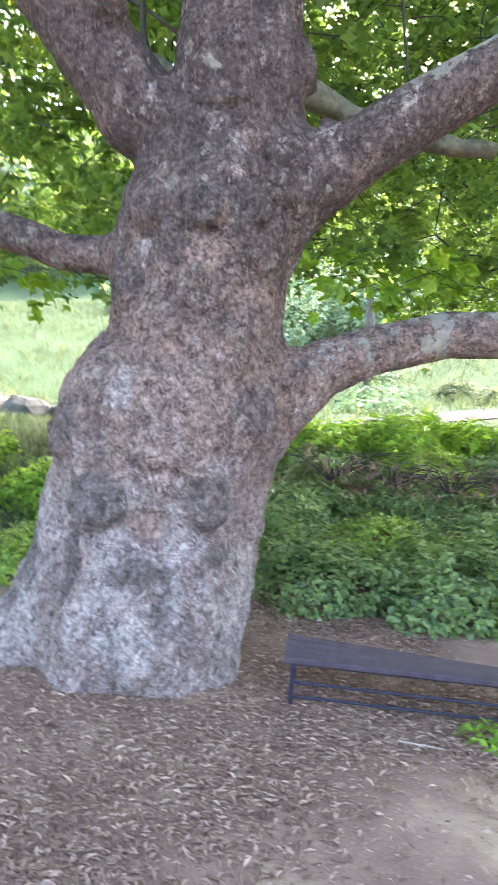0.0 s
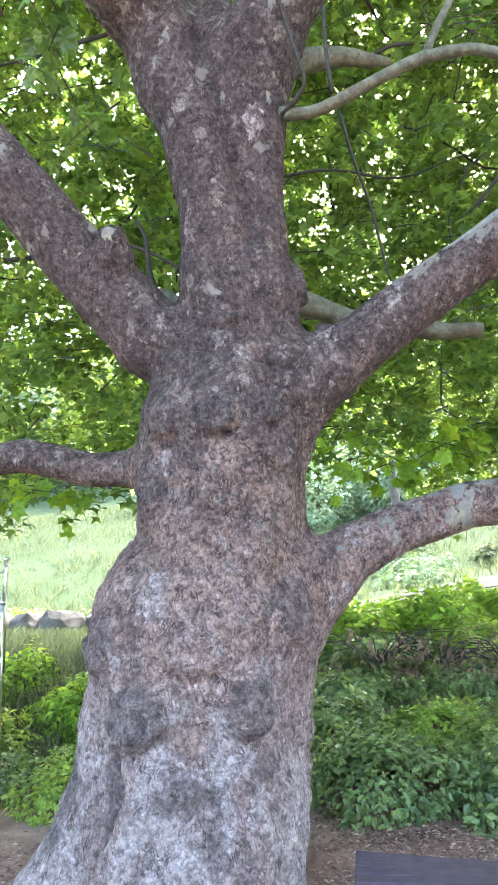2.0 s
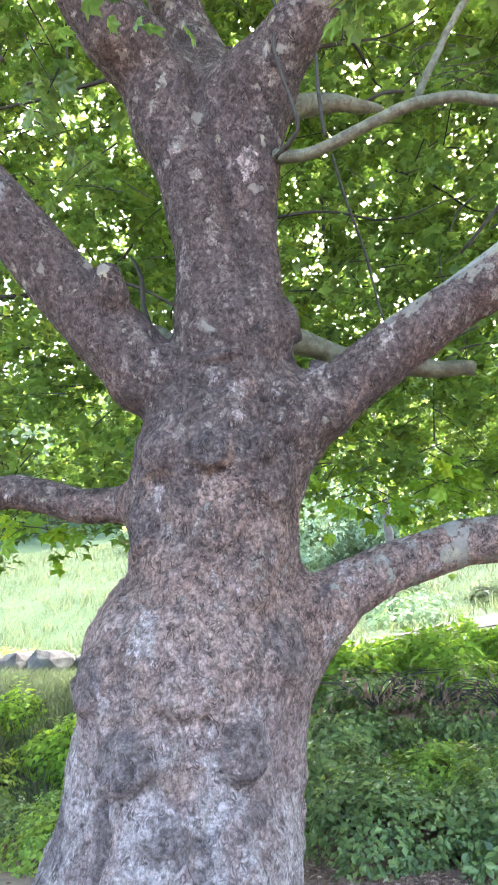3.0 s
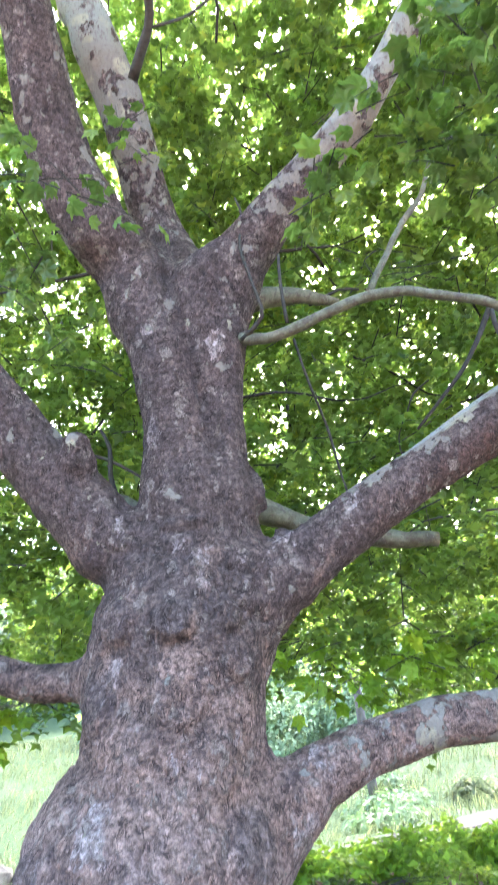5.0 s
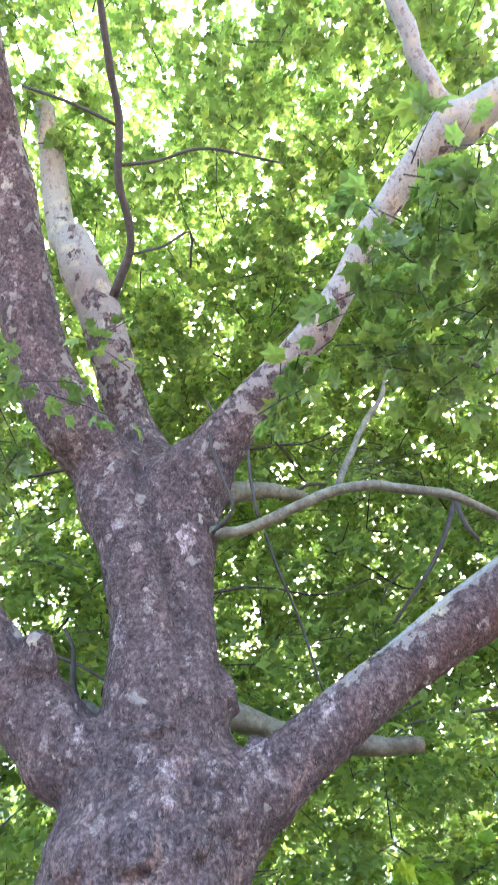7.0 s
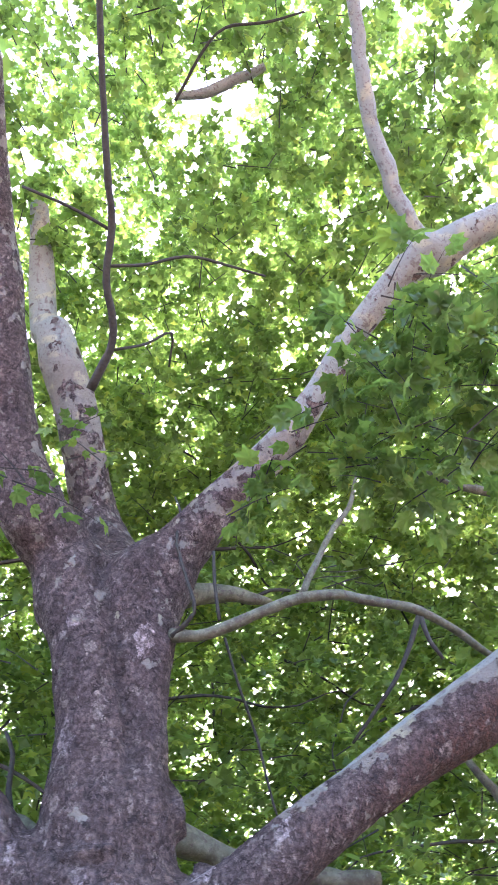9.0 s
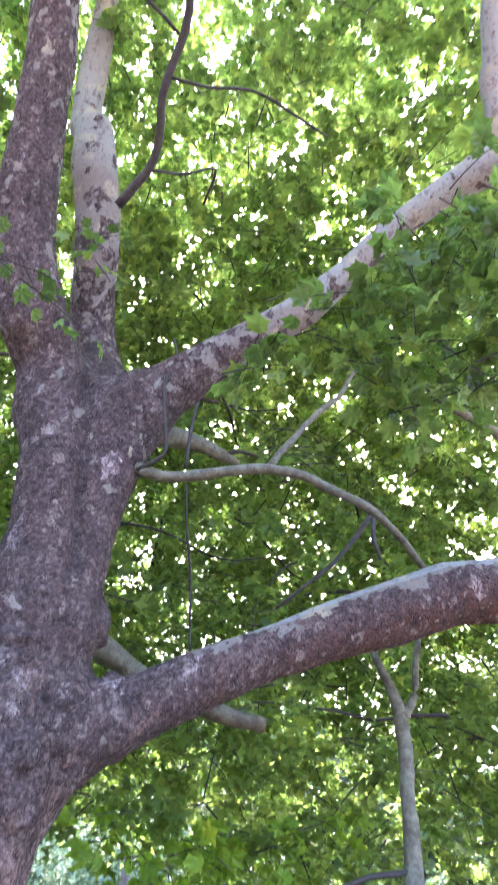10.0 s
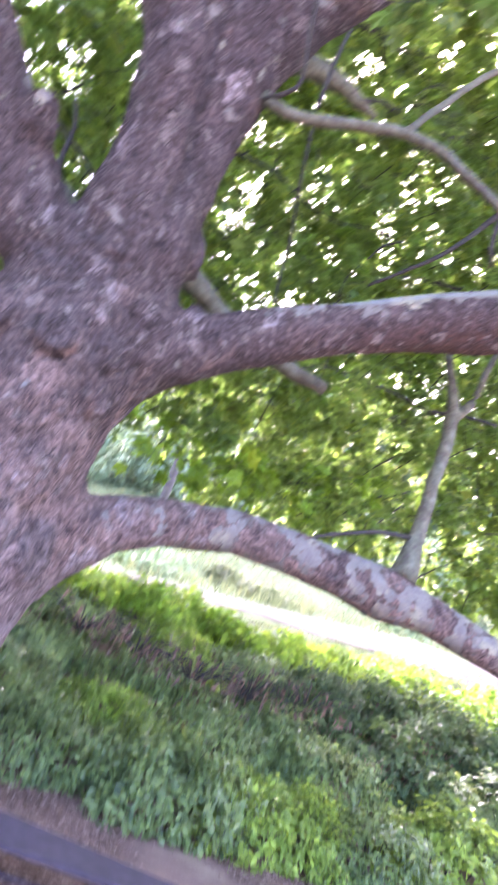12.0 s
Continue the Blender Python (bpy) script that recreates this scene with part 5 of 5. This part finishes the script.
# ---------------------------------------------------------------- ground litter
def build_litter():
    r = np.random.default_rng(23)
    n = 130000
    y = 1.7 + 5.0 * r.random(n) ** 1.15
    x = r.uniform(-1, 1, n) * (0.75 + 0.46 * y)
    keep = 1.9 * value_noise(np.stack([x * 1.1, y * 1.1, 0 * x], -1), 71) + r.normal(0, 0.3, n) > -0.05
    x, y = x[keep], y[keep]
    at = np.stack([x, y, ground_height(x, y) + 0.008], -1)
    m = len(at)
    face = np.array([0, 0, 1.0]) + r.normal(0, 0.28, (m, 3))
    along = r.normal(0, 1, (m, 3)) * [1, 1, 0.1]
    curled = OVAL_V * np.array([0.85, 1.6, 2.6])
    v, f = scatter((curled, OVAL_F), at, turns(face, along), 0.0098 * r.uniform(0.4, 2.2, m) ** 1.6)
    tagged(add("leaf_litter", mesh_from("leaf_litter", v, f, LITTER, False)), "dry brown leaf litter and chips on the soil", "leaf litter", kind="stuff")
    stick = smooth_chain([(0.80, 3.21, 0.025, 0.005), (0.90, 3.17, 0.03, 0.006), (1.00, 3.16, 0.025, 0.004)], 0.03)
    v, f = tube(stick, 6, 0.1)
    tagged(add("stick", mesh_from("stick", v, f, STICK, True)), "short pale bare stick lying on the soil", "stick")


build_litter()


def build_brush():
    """Withered stalks and hanging brown leaves on the bank."""
    r = np.random.default_rng(29)
    for n, (x, y) in enumerate(((0.85, 7.15), (1.45, 7.1), (2.05, 7.0), (2.7, 7.05), (3.4, 7.2))):
        z = float(ground_height(x, y))
        ob = thing("withered_brush", "withered brown brush with hanging dead leaves on the bank", "brush", "withered brush", at=(x, y, z + 0.22))
        pieces = []
        for k in range(22):
            a, l = r.uniform(-0.5, 3.6), r.uniform(0.25, 0.8)
            t = np.array([math.cos(a) * l, -abs(math.sin(a)) * l * 0.5, r.uniform(0.0, 0.35)])
            pieces.append(tube(smooth_chain([(0, 0, 0, 0.009), (0.5 * t[0], 0.5 * t[1], 0.5 * t[2] + 0.12, 0.006), (*t, 0.003)], 0.1), 4))
        for v, f in pieces:
            add("stalk", mesh_from("stalk", v, f, TWIG, False), ob)
        m = 90
        at = r.normal(0, 1, (m, 3)) * [0.32, 0.18, 0.13] + [0, -0.15, 0.12]
        v, f = scatter((BLADE_V * [0.9, 1.2, 4], BLADE_F), at, turns(r.normal(0, 1, (m, 3)) + [0, -0.8, 0], r.normal(0, 0.5, (m, 3)) + [0, 0, -1]), 0.06 * r.uniform(0.5, 1.7, m))
        add("dead_leaves", mesh_from("dead_leaves", v, f, DEAD, False), ob, kind="stuff")


build_brush()


# ---------------------------------------------------------------- bench
def build_bench():
    ob = thing("bench", "low dark slatted bench with a sagging seat beside the tree", "bench")
    ob.matrix_basis = pose(0.28, 3.74, 0, 0, 0, -6)
    long, high = 1.75, 0.24
    for k in range(4):
        bm = bmesh.new()
        box(bm, (long, 0.088, 0.032), Matrix.Translation((0, -0.14 + 0.105 * k, high)) @ Matrix.Rotation(0.018 * k, 4, "Y") @ Matrix.Translation((long / 2, 0, 0)), 0.006)
        part("slat", bm, BENCH, ob)
    for x in (0.05, long - 0.05):
        for y in (-0.15, 0.17):
            bm = bmesh.new()
            box(bm, (0.026, 0.026, high + 0.01), Matrix.Translation((x, y, (high - 0.02) / 2)), 0.005)
            part("leg", bm, BENCH_IRON, ob)
        bm = bmesh.new()
        box(bm, (0.03, 0.40, 0.03), Matrix.Translation((x, 0.015, high - 0.032)), 0.005)
        part("cross_bar", bm, BENCH_IRON, ob)
    for y, z in ((-0.15, 0.12), (-0.15, 0.045), (0.17, 0.10)):
        bm = bmesh.new()
        box(bm, (long - 0.1, 0.014, 0.014), Matrix.Translation((long / 2, y, z)), 0.004)
        part("stretcher", bm, BENCH_IRON, ob)


build_bench()


# ---------------------------------------------------------------- steps with handrails
def rod(bm, a, b, radius, sides=10):
    a, b = Vector(a), Vector(b)
    d = b - a
    m = Matrix.Translation((a + b) / 2) @ d.to_track_quat("Z", "Y").to_matrix().to_4x4()
    bmesh.ops.create_cone(bm, cap_ends=True, segments=sides, radius1=radius, radius2=radius, depth=d.length, matrix=m)


def build_stairs():
    """Steps up the bank, and beside them a double handrail: two bars linked by short rungs."""
    away = pose(-2.13, 5.2, 0, 0, 0, 21)
    flight = thing("steps", "dark timber-edged steps climbing the bank", "steps")
    flight.matrix_basis = away
    for k in range(8):
        bm = bmesh.new()
        box(bm, (0.8, 0.34, 0.19), Matrix.Translation((-0.62, 0.15 + 0.30 * k, 0.06 + 0.175 * k)), 0.012)
        part("step", bm, STEP, flight)
    rail = thing("handrail", "shiny stainless steel double handrail beside the steps", "handrail")
    rail.matrix_basis = away
    posts = [(0.0, -0.06), (1.2, 0.50), (2.4, 0.95)]
    for x in (0.0, -0.15):
        for n, (y, z) in enumerate(posts):
            bm = bmesh.new()
            rod(bm, (x, y, z - 0.1), (x, y, z + 1.05), 0.021)
            post = part("post", bm, STEEL, rail, smooth=True)
            bm = bmesh.new()
            bmesh.ops.create_uvsphere(bm, u_segments=12, v_segments=8, radius=0.034, matrix=Matrix.Translation((x, y, z + 1.07)))
            part("cap", bm, STEEL, post, smooth=True)
        for (ya, za), (yb, zb) in zip(posts[:-1], posts[1:]):
            bm = bmesh.new()
            rod(bm, (x, ya, za + 1.0), (x, yb, zb + 1.0), 0.020)
            part("rail", bm, STEEL, rail, smooth=True)
    for y, z in posts:
        for h in (0.30, 0.62, 0.94):
            bm = bmesh.new()
            rod(bm, (0, y, z + h), (-0.15, y, z + h), 0.015)
            part("rung", bm, STEEL, rail, smooth=True)


build_stairs()


# ---------------------------------------------------------------- boulders, pole, far trees
def build_boulders():
    r = np.random.default_rng(37)
    wall = thing("boulder_edging", "row of pale rough boulders along the path's edge", "boulders")
    x = -7.5
    while x < -0.6:
        s = r.uniform(0.26, 0.42)
        bm = bmesh.new()
        bmesh.ops.create_icosphere(bm, subdivisions=2, radius=s)
        for v in bm.verts:
            v.co *= 1 + 0.35 * noise.noise(v.co * 4 + Vector((x, 0, 0)))
            v.co.z *= 0.75
        y = 11.0 + r.uniform(-0.15, 0.15)
        bmesh.ops.translate(bm, verts=bm.verts, vec=(x, y, float(ground_height(x, y)) + 0.13))
        part("boulder", bm, ROCK, wall)
        x += s * 1.7


build_boulders()


def build_pole():
    x, y = 2.95, 19.0
    z = float(ground_height(x, y))
    rows = smooth_chain([(x + 0.12, y, z - 0.2, 0.13), (x, y, z + 2.5, 0.11), (x - 0.2, y, z + 6.5, 0.08)], 0.4)
    v, f = tube(rows, 10, 0.06, 3)
    tagged(add("bare_trunk", mesh_from("bare_trunk", v, f, GREY_WOOD, True)), "slim grey bare trunk standing in the meadow", "trunk")


build_pole()


def build_far_bushes():
    """Pale bushes on the slope beyond the path."""
    r = np.random.default_rng(61)
    for n, (x, y, w, h) in enumerate(((0.6, 27, 2.2, 2.6), (2.6, 29, 2.4, 3.2), (4.6, 27.5, 2.2, 2.8), (6.6, 30, 2.6, 3.4), (9.5, 28, 2.4, 2.4), (13.0, 29, 2.6, 2.6), (17, 28, 2.6, 2.4), (-5.5, 36, 2.4, 2.4))):
        z = float(ground_height(x, y))
        build_shrub("far_bush", "pale green bush on the slope beyond the path", "bush", "bushes on the slope", (x, y, z - 0.2), (w, w, h), 2600, 0.22, PALE_LEAF, 400 + n, 3)


build_far_bushes()


def build_far_trees():
    r = np.random.default_rng(43)
    spots = [(-29, 58), (-22, 57), (-15, 59), (-9, 57), (-3, 60), (3, 57), (8, 59), (13, 50), (18, 48), (24, 47), (30, 49), (36, 47), (42, 49), (16, 40), (25, 41)]
    for n, (x, y) in enumerate(spots):
        z = float(ground_height(x, y))
        tall, wide = r.uniform(7, 11), r.uniform(3.0, 4.2)
        ob = thing("far_tree", "leafy green tree at the edge of the meadow", "tree", "trees beyond the meadow", at=(x, y, z))
        v, f = tube(smooth_chain([(0, 0, -0.4, 0.28), (0.1, 0, tall * 0.4, 0.2), (0, 0.1, tall * 0.85, 0.06)], 0.8), 8, 0.08, n)
        add("trunk", mesh_from("trunk", v, f, GREY_WOOD, True), ob)
        m = 950
        d = r.normal(0, 1, (m, 3))
        d /= np.linalg.norm(d, axis=1, keepdims=True)
        lump = 1 + 0.35 * value_noise(d * 1.9 + n, n) + 0.2 * value_noise(d * 4.5 + n, n + 7)
        p = d * [wide, wide, tall * 0.45] * (lump * r.uniform(0.3, 1, m) ** 0.4)[:, None] + [0, 0, tall * 0.55]
        v, f = scatter((LEAF_V, LEAF_F), p, turns(d + r.normal(0, 0.5, (m, 3)), d * [1, 1, 0] + [0, 0, -0.6] + r.normal(0, 0.4, (m, 3))), 0.75 * r.uniform(0.6, 1.3, m))
        add("crown", mesh_from("crown", v, f, FAR_LEAF, False), ob, kind="stuff")
    m = 8000
    x, y = r.uniform(-130, 150, m), r.uniform(64, 170, m)
    z = ground_height(x, y) + r.uniform(0, 7, m)
    face = r.normal(0, 0.5, (m, 3)) + [0, -0.5, 0.8]
    v, f = scatter((TRI_V, TRI_F), np.stack([x, y, z], -1), turns(face, r.normal(0, 1, (m, 3)) + [0, 0, -0.8]), 3.6 * r.uniform(0.6, 1.4, m))
    tagged(add("far_woods", mesh_from("far_woods", v, f, FAR_LEAF, False)), "green woods on the far hillside", "woods", kind="stuff")


build_far_trees()
